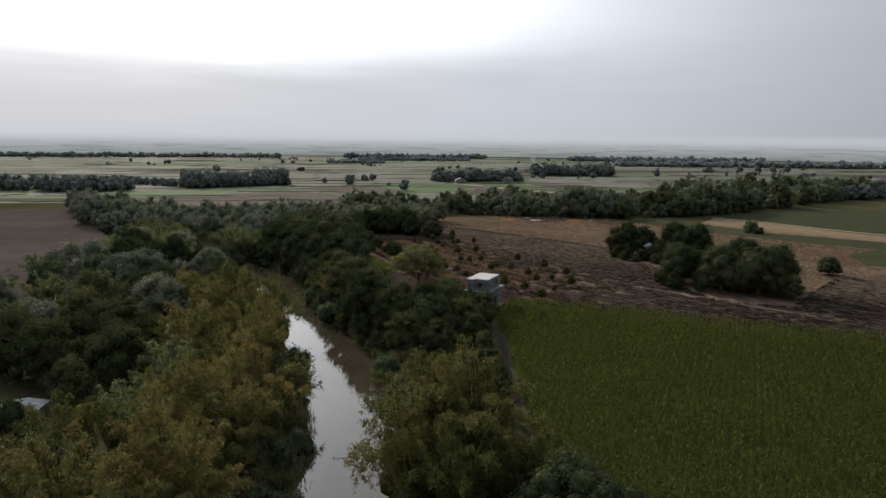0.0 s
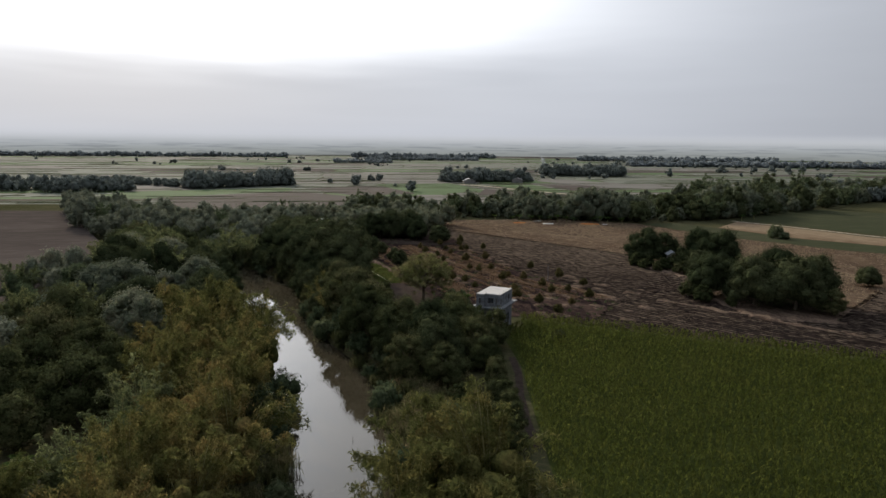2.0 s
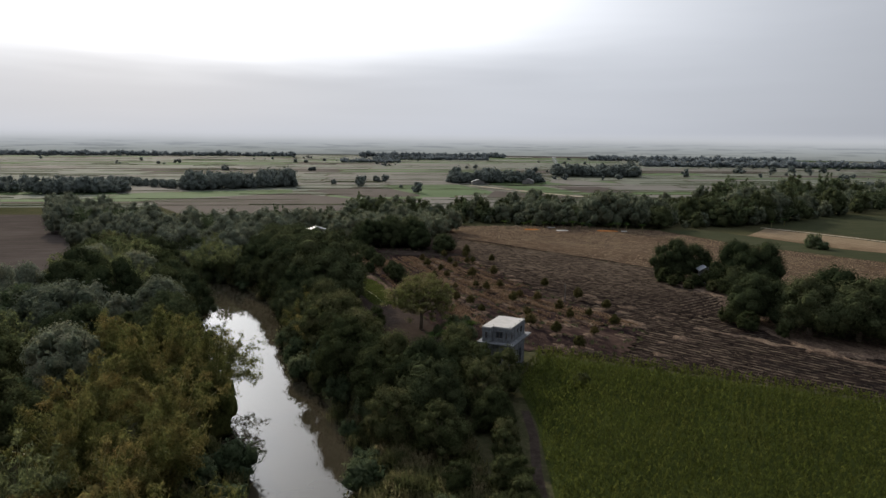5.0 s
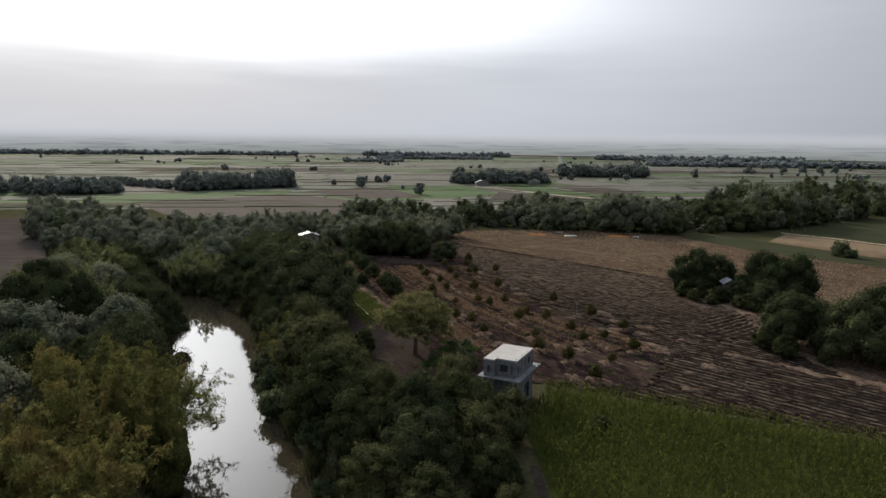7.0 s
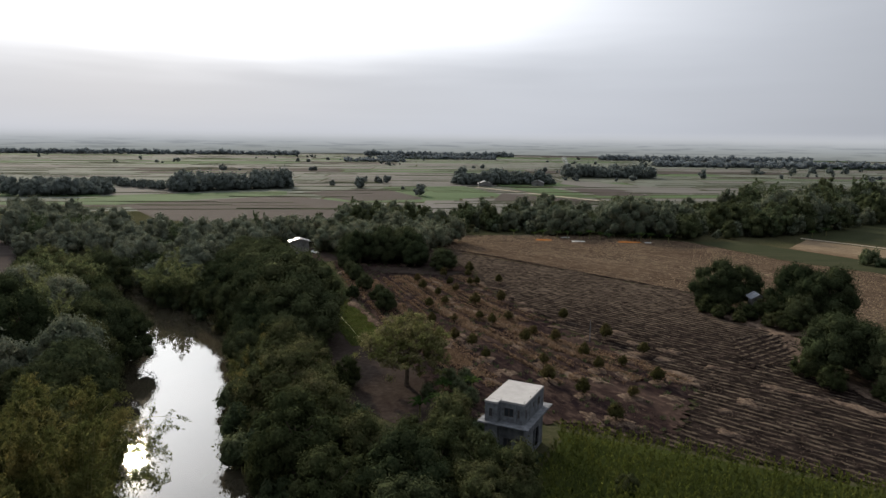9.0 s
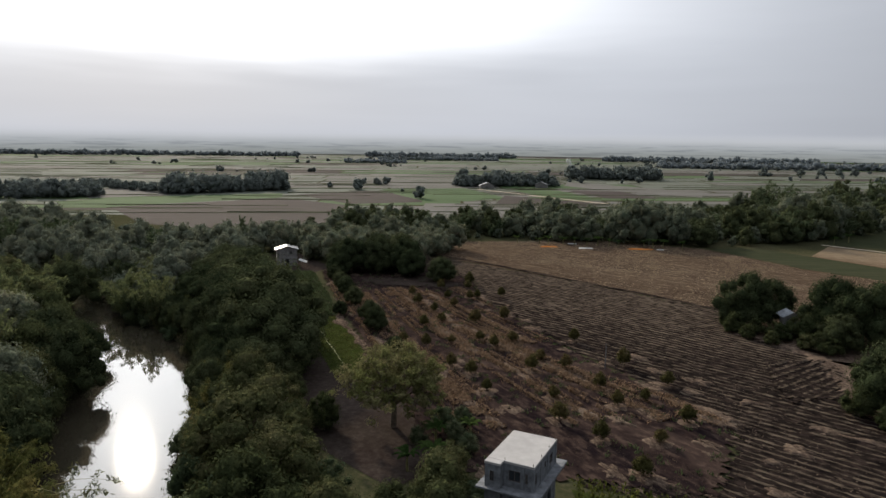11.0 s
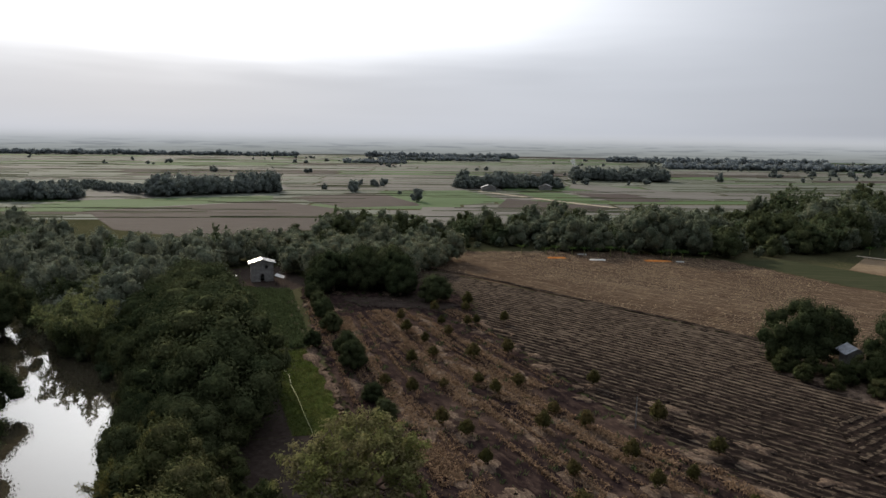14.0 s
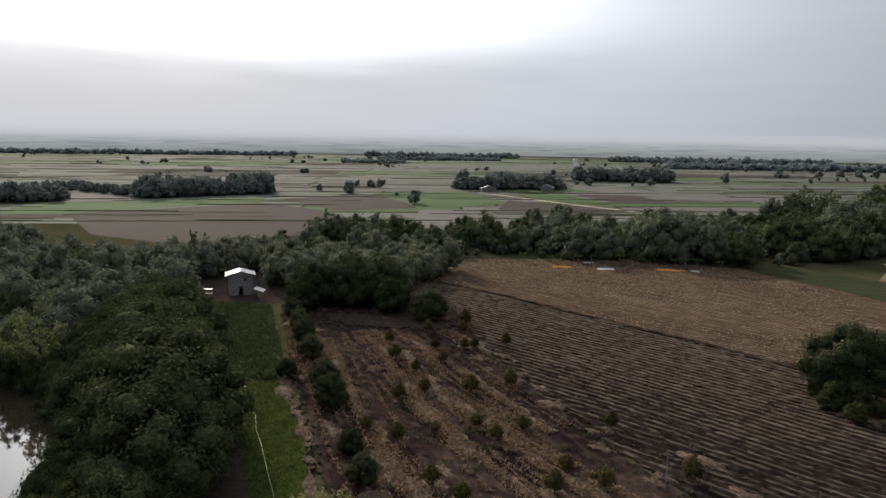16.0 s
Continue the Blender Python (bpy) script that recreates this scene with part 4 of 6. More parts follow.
GREAT = [(-133, 184, 1.1), (-141, 184, 0.95), (-134.5, 174, 0.95), (-127, 175, 1.05), (-118, 168, 1.25), (-109.5, 162, 1.3), (-122.5, 164.8, 0.95), (-114, 157.5, 0.85), (-102, 156, 1.25), (-96, 149, 1.0), (-103, 148, 0.72), (-95.5, 141.8, 0.66),
         (-147, 193, 0.95), (-91, 141, 0.72), (-87, 134, 0.8), (-79.5, 130, 0.8), (-76, 121.5, 1.05), (-69.5, 119, 0.9), (-66, 110.5, 1.0), (-60, 114, 0.7), (-58, 105.5, 0.8), (-52.5, 110, 0.78), (-48.5, 102.5, 0.75), (-46.5, 112, 0.62), (-51, 97.5, 0.7), (-44, 96, 0.62)]
for x, y, s in GREAT:
    plant("great" if y > 138 or random.random() < 0.25 else "great_green", x, y, s * (1.2 if y > 143 else 1.02), random.uniform(0.76, 0.86) if y > 160 else random.uniform(0.88, 1.02) if y > 138 else random.uniform(0.92, 1.04), "right bank wood")
for x, y, k in [(-82.5, 124.5, 0.75), (-90, 131, 0.65), (-95.5, 138.5, 0.6)]:
    plant("bamboo", x, y, k, 0.9, "bamboo along the river")
plant("bamboo_back", -147, 165.5, 1.1, 0.95, "bamboo along the river", "pale green rounded bamboo clump on the river bend")
plant("bamboo_back", -153.5, 168.5, 1.05, 0.95, "bamboo along the river", "pale green rounded bamboo clump on the river bend")
got2 = scatter(RIGHT_WOOD, 4.6, 22, OPEN_GROUND, 9.6, 90, [g[:2] for g in GREAT])
for x, y in got2:
    r = random.random()
    low = away(np.array([[x, y]]), [(-33, 72), (-43, 80), (-55, 94)])[0] < 5.5
    size = 0.46 + 0.2 * float(step(np.array(y), 108.0, 150.0))
    if low:
        plant("reed", x, y, random.uniform(0.9, 1.4), 1.0, "right bank wood")
    elif away(np.array([[x, y]]), RIVER)[0] < 12:
        plant("shrub" if r < 0.3 else "broad", x, y, size * random.uniform(0.65, 0.9) if r >= 0.3 else random.uniform(1.2, 1.9), 1.0, "right bank wood")
    else:
        plant("mango" if r < 0.6 and y > 130 else "light" if r < 0.12 else "broad", x, y, size * random.uniform(0.8, 1.1), random.uniform(0.85, 1.1), "right bank wood")
for x, y in [(-44.5, 109), (-41, 105), (-57, 119), (-52, 116), (-48.2, 117.6), (-53, 120.5), (-55, 124.5), (-44, 116), (-56.5, 128.5)]:
    plant("broad", x, y, random.uniform(0.56, 0.72), 1.05, "right bank wood", "leafy green tree in front of the concrete house")
for x, y, k in [(-50.5, 122.9, 0.9), (-48.8, 122.4, 1.1), (-47.2, 122.8, 0.8), (-45.4, 125.8, 0.6), (-52.6, 124.2, 1.2), (-52.4, 127, 1.2)]:
    plant("shrub", x, y, k, 1.1, "bushes round the house", "dark leafy bush against the concrete house")
for k in range(13):
    f = (k + random.uniform(0.2, 0.8)) / 13
    plant("broad", -42.6 + 13.8 * f + random.uniform(-0.5, 0.5), 110.5 - 27.5 * f, random.uniform(0.26, 0.46), 1.0, "brush along the corn path", "low dark brush beside the dirt path")
# brush on the water's edge
for k, (x, y) in enumerate(scatter([(-20, 20), (-55, 20), (-180, 140), (-180, 190), (-100, 160), (-30, 85)], 3.0, 23, [ring(-100, 160, 20)], 6.4, 1000)):
    if 6.4 + 1.9 * float(step(np.array(y), 84.0, 104.0)) < away(np.array([[x, y]]), RIVER)[0] < 11.5:
        if random.random() < 0.62:
            plant("reed", x, y, random.uniform(0.9, 1.5), random.uniform(0.8, 1.2), "grass on the river banks")
        else:
            plant("shrub", x, y, random.uniform(0.9, 1.7), random.uniform(0.8, 1.2), "brush on the river banks", "low brush overhanging the river bank")


# the lone open-crowned tree beside the house
def open_tree():
    rng = np.random.default_rng(77)
    t = empty("acacia_tree", pose(-69.6, 140.0, 0))
    limbs, tips = [tube([(0, 0, -0.3), (0.1, 0, 1.9), (0.0, 0.1, 3.8)], [0.42, 0.33, 0.28], 8)], []
    for k in range(30):
        q = 2 * math.pi * k * 0.381 + rng.uniform(-0.3, 0.3)
        reach = 6.3 * math.sqrt(rng.uniform(0.02, 1.0))
        top = rng.uniform(0.62, 1.0) * (10.7 - 0.085 * reach * reach)
        a, b = Vector((0, 0.05, 2.8 + 0.08 * k)), Vector((math.cos(q) * reach * 0.45, math.sin(q) * reach * 0.45, min(5.2, top * 0.75) + rng.uniform(-.4, .4)))
        e = Vector((math.cos(q) * reach, math.sin(q) * reach, top))
        limbs.append(tube([a, b, e], [0.15, 0.10, 0.03], 5))
        for j in range(8):
            s = e.lerp(b, 0.06 * j) + Vector(unit(rng, 1)[0]) * rng.uniform(0.7, 2.3)
            limbs.append(tube([b.lerp(e, 0.3 + 0.08 * j), s], [0.05, 0.012], 4))
            tips.append(tuple(s))
        tips.append(tuple(e))
    P, N = [], []
    for c in tips:
        n = 64
        d = unit(rng, n)
        P.append(np.array(c) + d * np.array([0.95, 0.95, 0.6]) * rng.uniform(0.2, 1, n)[:, None])
        N.append(d + np.array([0, 0, 0.7]))
    P, N = np.concatenate(P), np.concatenate(N)
    N /= np.linalg.norm(N, axis=1)[:, None]
    child("trunk", quad_mesh("trunk", *join(limbs), BARK, True), t)
    child("crown", quad_mesh("crown", *leaves(rng, P, N, 0.36, 0.17), LEAF_OPEN), t)
    tagged(t, "open-crowned light green tree with forking limbs on bare dirt", "tree")


open_tree()
for x, y, k in [(-63.5, 141.5, 0.42), (-61, 139.5, 0.36), (-62, 144, 0.34), (-64.5, 137, 0.3), (-58.5, 137.8, 0.34)]:
    plant("light", x, y, k, 1.0, "bushes beside the open tree", "leafy bush beside the open-crowned tree")
for x, y in [(-65, 143.5), (-62.8, 138.2), (-60, 141.6)]:
    plant("banana", x, y, random.uniform(0.75, 1.0), 1.0, "banana plants")

# orchard saplings in rows
for x, y in [(-81, 170), (-78.5, 174.5), (-75, 178.5), (-62, 173), (-57, 170.5), (-71, 175.5), (-73, 163), (-50.3, 164.5), (-46.6, 159.4), (-43.7, 163), (-37.6, 158), (-39.7, 150.7),
             (-86.3, 171.4), (-69, 161.6), (-87.7, 181.3), (-86.3, 186), (-89.3, 197.8), (-89.3, 205.6), (-94, 215), (-99.5, 212), (-102, 202.7), (-93.8, 203.6), (-91, 192), (-49.5, 176), (-40, 141.5),
             (-60, 185.6), (-42, 170.6), (-69.5, 180.2), (-88, 207), (-95.4, 219), (-61.4, 167.3), (-52, 151), (-55, 158), (-64, 156), (-46, 148), (-97, 196), (-80, 188), (-76, 193), (-84, 211)]:
    plant("sapling", x, y, random.uniform(0.95, 1.55), random.uniform(0.9, 1.25), "orchard saplings")


# ---- corn ----
def corn():
    rng = np.random.default_rng(31)
    xs = np.arange(-50, 45, 0.85)
    ys = np.arange(48, 140, 0.48)
    X, Y = np.meshgrid(xs, ys)
    P = np.column_stack([X.ravel(), Y.ravel()]) + rng.normal(size=(X.size, 2)) * 0.10
    P = P[inside(P, CORN)]
    P = P[np.linalg.norm(P - np.array([-35, 124]), axis=1) > 1.3]
    P = P[rng.random(len(P)) > 0.12]
    n = len(P)
    h = 1.45 + 0.65 * rng.random(n) + 0.25 * np.array([noise.noise((x * 0.06, y * 0.06, 2.0)) for x, y in P])
    pieces = []
    for k in range(4):
        q = rng.uniform(0, 2 * math.pi, n)
        d = np.column_stack([np.cos(q), np.sin(q), np.zeros(n)])
        side = np.column_stack([-np.sin(q), np.cos(q), np.zeros(n)])
        z0 = h * (0.35 + 0.16 * k)
        base = np.column_stack([P, z0])
        L = rng.uniform(0.4, 0.75, n)[:, None]
        mid = base + d * L * 0.55 + np.array([0, 0, 0.55]) * rng.uniform(0.6, 1.3, n)[:, None]
        tip = base + d * L + np.array([0, 0, 0.45]) * rng.uniform(-0.3, 1.3, n)[:, None]
        V = np.stack([base, mid + side * 0.09, tip, mid - side * 0.09], axis=1).reshape(-1, 3)
        pieces.append((V, np.arange(4 * n).reshape(-1, 4)))
    tagged(new("corn_plants", quad_mesh("corn_plants", *join(pieces), LEAF_CORN)), "dense rows of green corn plants", "corn", kind="stuff")


corn()


# ---- woods further off, each one body of trees ----
def wood(name, rows, variants, material, label):
    """rows: x, y, size, height factor."""
    rng = np.random.default_rng(len(rows) + 3)
    pieces = []
    for x, y, s, t in rows:
        V, F = variants[rng.integers(len(variants))]
        q = rng.uniform(0, 2 * math.pi)
        c, d = math.cos(q), math.sin(q)
        W = V * np.array([s, s, s * t])
        z = float(ground_height(np.array([[x, y]]))[0])
        pieces.append((np.column_stack([W[:, 0] * c - W[:, 1] * d + x, W[:, 0] * d + W[:, 1] * c + y, W[:, 2] + max(z, -2.8)]), F))
    return tagged(new(name, quad_mesh(name, *join(pieces), material)), label, "woodland", kind="stuff")


MRNG = np.random.default_rng(91)
MID = [lump_crown(MRNG, dome_lumps(MRNG, 4.2, 0.0, 9.0, 12, 1.8), 1000, 0.76, 0.42, SMALL_BALL, 0.80, jitter=0.6) for _ in range(4)]
MID_BAMBOO = [bamboo_arrays(MRNG, 11.0, 4.6, 18, 10, 6, 1.1, 0.32)[1] for _ in range(3)]
LOW = [lump_crown(MRNG, dome_lumps(MRNG, 4.2, 0.0, 9.0, 6, 2.2), 170, 1.9, 0.9, SMALL_BALL, 0.74, jitter=0.9) for _ in range(3)]
REMOTE = [lump_crown(MRNG, dome_lumps(MRNG, 4.6, 0.0, 9.0, 3, 2.9), 40, 3.2, 1.8, SMALL_BALL, 0.9, jitter=0.9) for _ in range(3)]
FAR = [lump_crown(MRNG, dome_lumps(MRNG, 4.4, 0.0, 9.0, 9, 1.9), 330, 1.4, 0.75, SMALL_BALL, 0.8, jitter=0.9) for _ in range(4)]


def rows_in(poly, gap, seed, lo=0.75, hi=1.15, river=11.0, limit=400):
    rng = np.random.default_rng(seed)
    return [(x, y, rng.uniform(lo, hi), rng.uniform(0.85, 1.2)) for x, y in scatter(poly, gap, seed, (), river, limit)]


BELT = [(-182, 258), (-165, 250), (-142, 277), (-121, 294), (-104, 300), (-70, 311), (-50, 316), (-16, 350), (22, 425), (60, 500), (100, 560), (60, 590), (0, 520), (-45, 455), (-85, 365), (-140, 330), (-180, 300)]
UP_WOOD = [(-150, 166), (-205, 192), (-206, 172), (-245, 190), (-300, 225), (-300, 238), (-285, 240), (-240, 225), (-206, 215), (-190, 226), (-182, 240), (-180, 256), (-165, 250), (-163, 236), (-172, 222), (-152, 204)]
belt = [(x, y, min(s * (1.0 + 0.6 * noise.noise((x * 0.03, y * 0.03, 7.0))), 1.0 if x < -135 else 1.5), t) for x, y, s, t in rows_in(BELT, 5.8, 41, 0.6, 1.3, limit=330)]
wood("belt_dark_trees", [r for i, r in enumerate(belt) if i % 6 in (2, 5)], MID, LEAF_MANGO, "dark dense-leaved trees in the belt across the plain")
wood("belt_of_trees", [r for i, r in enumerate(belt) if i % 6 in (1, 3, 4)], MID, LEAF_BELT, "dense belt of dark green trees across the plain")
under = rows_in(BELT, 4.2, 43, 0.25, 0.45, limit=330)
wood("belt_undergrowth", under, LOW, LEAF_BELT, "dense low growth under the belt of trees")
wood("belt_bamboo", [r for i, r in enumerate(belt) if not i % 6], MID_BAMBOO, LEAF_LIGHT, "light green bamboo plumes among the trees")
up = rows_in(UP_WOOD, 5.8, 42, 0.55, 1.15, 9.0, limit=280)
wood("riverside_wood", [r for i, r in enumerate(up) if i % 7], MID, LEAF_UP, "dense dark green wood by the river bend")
wood("riverside_bamboo", [r for i, r in enumerate(up) if not i % 7], MID_BAMBOO, LEAF_LIGHT, "light green bamboo plumes in the wood")


back = rows_in([(-186, 226), (-160, 240), (-147, 227), (-133, 229), (-122, 238), (-122, 268), (-142, 277), (-165, 252)], 5.6, 44, 0.6, 1.0, limit=60)
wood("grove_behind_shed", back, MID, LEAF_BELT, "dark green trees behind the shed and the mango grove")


def strip(x0, y0, x1, y1, depth, gap, seed, lo=0.8, hi=1.2):
    d = Vector((x1 - x0, y1 - y0)).normalized()
    n = Vector((-d.y, d.x)) * depth
    return rows_in([(x0, y0), (x1, y1), (x1 + n.x, y1 + n.y), (x0 + n.x, y0 + n.y)], gap, seed, lo, hi)


farw = strip(-410, 300, -384, 334, 24, 5, 51, 0.6, 1.2) + strip(-470, 386, -360, 372, 12, 5, 52, 0.45, 0.8) + strip(-366, 370, -330, 440, 20, 4.4, 53, 0.7, 1.45)
farw += strip(-250, 541, -190, 591, 22, 4.8, 54, 0.6, 1.35) + strip(-208, 700, -134, 734, 26, 5, 55, 0.7, 1.5)
farw += strip(-700, 250, -410, 300, 24, 9, 62) + strip(60, 500, 180, 600, 60, 9, 63)
farw += [(-323, 475, 0.5, 1), (-296, 471, 0.9, 1), (-299, 474, 0.8, 1.1), (-225, 431, 0.85, 1.1), (-93, 760, 0.9, 1.2), (-53, 987, 0.9, 1), (-14, 944, 0.9, 1), (6, 961, 1, 1), (24, 963, 1, 1), (41, 978, 1, 1), (-260, 470, 0.3, 1)]
# no air between: the haze on these groves is mixed into LEAF_FAR
wood("far_groves", farw, FAR, LEAF_FAR, "groves coloured a hazy grey-green between the paddies")
rem = strip(-183, 1061, 300, 1260, 40, 7, 56, 0.8, 1.5) + strip(-1400, 800, -900, 1160, 40, 8, 57, 0.8, 1.5) + strip(-620, 920, -540, 960, 25, 6, 58, 0.5, 1.0)
rem += strip(-660, 1080, -480, 1180, 30, 7, 59, 0.6, 1.2) + strip(-330, 1330, 20, 1440, 30, 8, 65, 0.8, 1.6) + strip(-800, 1250, -520, 1380, 30, 8, 66, 0.8, 1.6)
rem = [(x, y, s, t * 0.75) for x, y, s, t in rem]
rrng = np.random.default_rng(64)
single = []
for _ in range(70):
    b = rrng.uniform(600, 1500)
    a = rrng.uniform(-0.75, 0.65) * b
    for _ in range(rrng.integers(1, 5)):
        single.append((a * 0.89 - b * 0.456 + rrng.normal() * 9, a * 0.456 + b * 0.89 + rrng.normal() * 5, rrng.uniform(0.3, 0.8), rrng.uniform(0.6, 1.1)))
# haze on these trees comes from the pale leaf colours alone
wood("scattered_trees", single, REMOTE, LEAF_FAR, "single trees coloured haze-pale between the paddies")
wood("remote_woods", rem, REMOTE, LEAF_REMOTE, "woods coloured haze-pale near the horizon")


# ---- buildings ----
def wall(length, height, thick, holes):
    """A wall along +x from the origin, outer face at y=0, with through openings (x0, x1, z0, z1)."""
    bm = bmesh.new()
    xs = sorted({0.0, length, *[h[0] for h in holes], *[h[1] for h in holes]})
    for a, b in zip(xs, xs[1:]):
        z = 0.0
        for h in sorted([h for h in holes if h[0] <= a + 1e-6 and h[1] >= b - 1e-6], key=lambda h: h[2]):
            if h[2] > z:
                box(bm, a, b, 0, thick, z, h[2])
            z = h[3]
        if z < height:
            box(bm, a, b, 0, thick, z, height)
    return bm


def window(parent, m, w, h):
    win = empty("window", m)
    win.parent = parent
    part("frame", boxes((0, w, 0.02, 0.10, 0, 0.06), (0, w, 0.02, 0.10, h - 0.06, h), (0, 0.06, 0.02, 0.10, 0.06, h - 0.06), (w - 0.06, w, 0.02, 0.10, 0.06, h - 0.06), (w / 2 - 0.03, w / 2 + 0.03, 0.02, 0.10, 0.06, h - 0.06)), FRAME, win)
    part("pane", boxes((0.06, w - 0.06, 0.05, 0.07, 0.06, h - 0.06)), DARKHOLE, win)


def house():
    h = empty("unfinished_house", pose(-50.8, 125.0, 0))
    W, D, Z1, Z2, T = 4.3, 6.4, 4.42, 6.75, 0.15
    up, low = Z2 - Z1 - 0.18, Z1
    levels = [(0.0, low, [(1.9, 2.9, 0.6, 2.7), (3.35, 3.75, 2.2, 2.9)], [(0.5, 0.95, 2.0, 2.7), (3.2, 5.2, 0.4, 2.7)]),
              (Z1 + 0.18, up, [(1.95, 3.05, 0.6, 1.6), (3.5, 3.75, 0.65, 1.55)], [(0.35, 0.8, 0.5, 1.55), (4.4, 5.3, 0.6, 1.6), (2.9, 3.3, 1.0, 1.6)])]
    for z, tall, front, side in levels:
        for name, m, L, holes in (("wall", pose(0, 0, z), W, front), ("wall", pose(W, 0, z, 0, 0, 90), D, side),
                                  ("wall", pose(W, D, z, 0, 0, 180), W, [(1.4, 2.4, 0.8, 1.9)]), ("wall", pose(0, D, z, 0, 0, 270), D, [(1.0, 1.9, 0.8, 1.9), (4.0, 4.9, 0.8, 1.9)])):
            o = part(name, wall(L, tall, T, holes), CONCRETE, h)
            o.matrix_basis = m
            for x0, x1, z0, z1 in holes:
                if z0 > 0.55 or z > 1:
                    window(h, m @ pose(x0, 0.03, z0), x1 - x0, z1 - z0)
    # projecting bay with its own narrow window
    for z, tall in ((0.0, low), (Z1 + 0.18, up)):
        holes = [(0.45, 0.85, 0.6, 1.55)] if z > 1 else []
        bm = wall(1.45, tall, T, holes)
        o = part("bay_wall", bm, CONCRETE, h)
        o.matrix_basis = pose(0, -0.75, z)
        for x0, x1, z0, z1 in holes:
            window(h, pose(x0, -0.72, z + z0), x1 - x0, z1 - z0)
        for x in (0.0, 1.45 - T):
            o = part("bay_side", boxes((x, x + T, -0.75 + T, 0, 0, tall)), CONCRETE, h)
            o.matrix_basis = pose(0, 0, z)
    part("floor_slab", boxes((-0.75, W + 0.85, -1.15, D + 1.0, Z1, Z1 + 0.18), bevel=0.02), CONCRETE, h, "grey concrete ledge slab round the house")
    part("roof_slab", boxes((-0.04, W + 0.04, -0.04, D + 0.04, Z2, Z2 + 0.22), bevel=0.02), ROOFSLAB, h, "pale flat concrete roof slab")
    part("bay_roof", boxes((-0.04, 1.49, -0.80, -0.042, Z2, Z2 + 0.215), bevel=0.02), ROOFSLAB, h)
    for x, y in ((W - 0.25, 0.0), (0.0, D - 0.25), (W - 0.25, D - 0.25)):
        part("column", boxes((x - 0.04 if x == 0 else x, x + 0.29, y - 0.04, y + 0.29, 0, Z2), bevel=0.01), CONCRETE, h)
    for y in (1.75, 3.7):
        part("column", boxes((W - 0.2, W + 0.045, y, y + 0.25, 0, Z1 - 0.002), bevel=0.01), CONCRETE, h)
        part("column", boxes((W - 0.2, W + 0.045, y, y + 0.25, Z1 + 0.182, Z2 - 0.002), bevel=0.01), CONCRETE, h)
    part("column", boxes((1.5, 1.75, -0.045, 0.2, Z1 + 0.182, Z2 - 0.002), bevel=0.01), CONCRETE, h)
    part("column", boxes((3.15, 3.35, -0.045, 0.2, Z1 + 0.182, Z2 - 0.002), bevel=0.01), CONCRETE, h)
    for x, y in ((W - 0.1, 0.1), (W - 0.1, 2.2), (W - 0.1, 4.4), (W - 0.1, D - 0.1), (1.55, 0.1)):
        part("steel_bar", boxes((x - 0.02, x + 0.02, y - 0.02, y + 0.02, Z2 + 0.2, Z2 + 0.45)), FRAME, h)
    tagged(h, "unfinished two-storey grey concrete block house with a flat pale roof", "house")


house()


def gable_hut(name, m, w, d, eave, ridge, label, wallmat=SHEDWALL, door=True, roofmat=None):
    """A hut: ridge runs along y, front at y=0."""
    h = empty(name, m)
    for nm, mm, L, holes in (("wall", pose(0, 0, 0), w, [(w * 0.42, w * 0.42 + 0.9, 0.0, 2.0), (w * 0.62, w * 0.62 + 0.7, eave - 1.5, eave - 0.6)] if door else []),
                             ("wall", pose(w, 0, 0, 0, 0, 90), d, []), ("wall", pose(w, d, 0, 0, 0, 180), w, []), ("wall", pose(0, d, 0, 0, 0, 270), d, [])):
        o = part(nm, wall(L, eave, 0.12, holes), wallmat, h)
        o.matrix_basis = mm
    for y in (0.0, d - 0.12):
        bm = bmesh.new()
        vs = [bm.verts.new(p) for p in ((0, y, eave), (w, y, eave), (w / 2, y, ridge), (0, y + 0.12, eave), (w, y + 0.12, eave), (w / 2, y + 0.12, ridge))]
        for f in ((0, 1, 2), (5, 4, 3), (0, 3, 4, 1), (1, 4, 5, 2), (2, 5, 3, 0)):
            bm.faces.new([vs[i] for i in f])
        part("gable", bm, wallmat, h)
    over, t = 0.55, 0.06
    slope = (ridge - eave) / (w / 2)
    for s in (-1, 1):
        bm = bmesh.new()
        n = 18
        for k in range(n):
            y0, y1 = -over + (d + 2 * over) * k / n, -over + (d + 2 * over) * (k + 0.93) / n
            lift = 0.02 if k % 2 else 0.045
            x0, x1 = w / 2, w / 2 + s * (w / 2 + over)
            z0, z1 = ridge + 0.03 + lift, ridge + 0.03 + lift - slope * (w / 2 + over)
            vs = [bm.verts.new(p) for p in ((x0, y0, z0), (x1, y0, z1), (x1, y1, z1), (x0, y1, z0), (x0, y0, z0 - t), (x1, y0, z1 - t), (x1, y1, z1 - t), (x0, y1, z0 - t))]
            for f in ((0, 1, 2, 3), (7, 6, 5, 4), (0, 4, 5, 1), (1, 5, 6, 2), (2, 6, 7, 3), (3, 7, 4, 0)):
                bm.faces.new([vs[i] for i in f])
        bmesh.ops.recalc_face_normals(bm, faces=bm.faces)
        part("roof_sheet", bm, roofmat or SHEETROOF, h, "corrugated metal roof")
    tagged(h, label, "hut")
    return h


gable_hut("farm_shed", pose(-152.0, 215.8, 0, 0, 0, 44), 5.4, 3.4, 4.75, 5.55, "tall grey plank shed with a white metal roof", door=True)
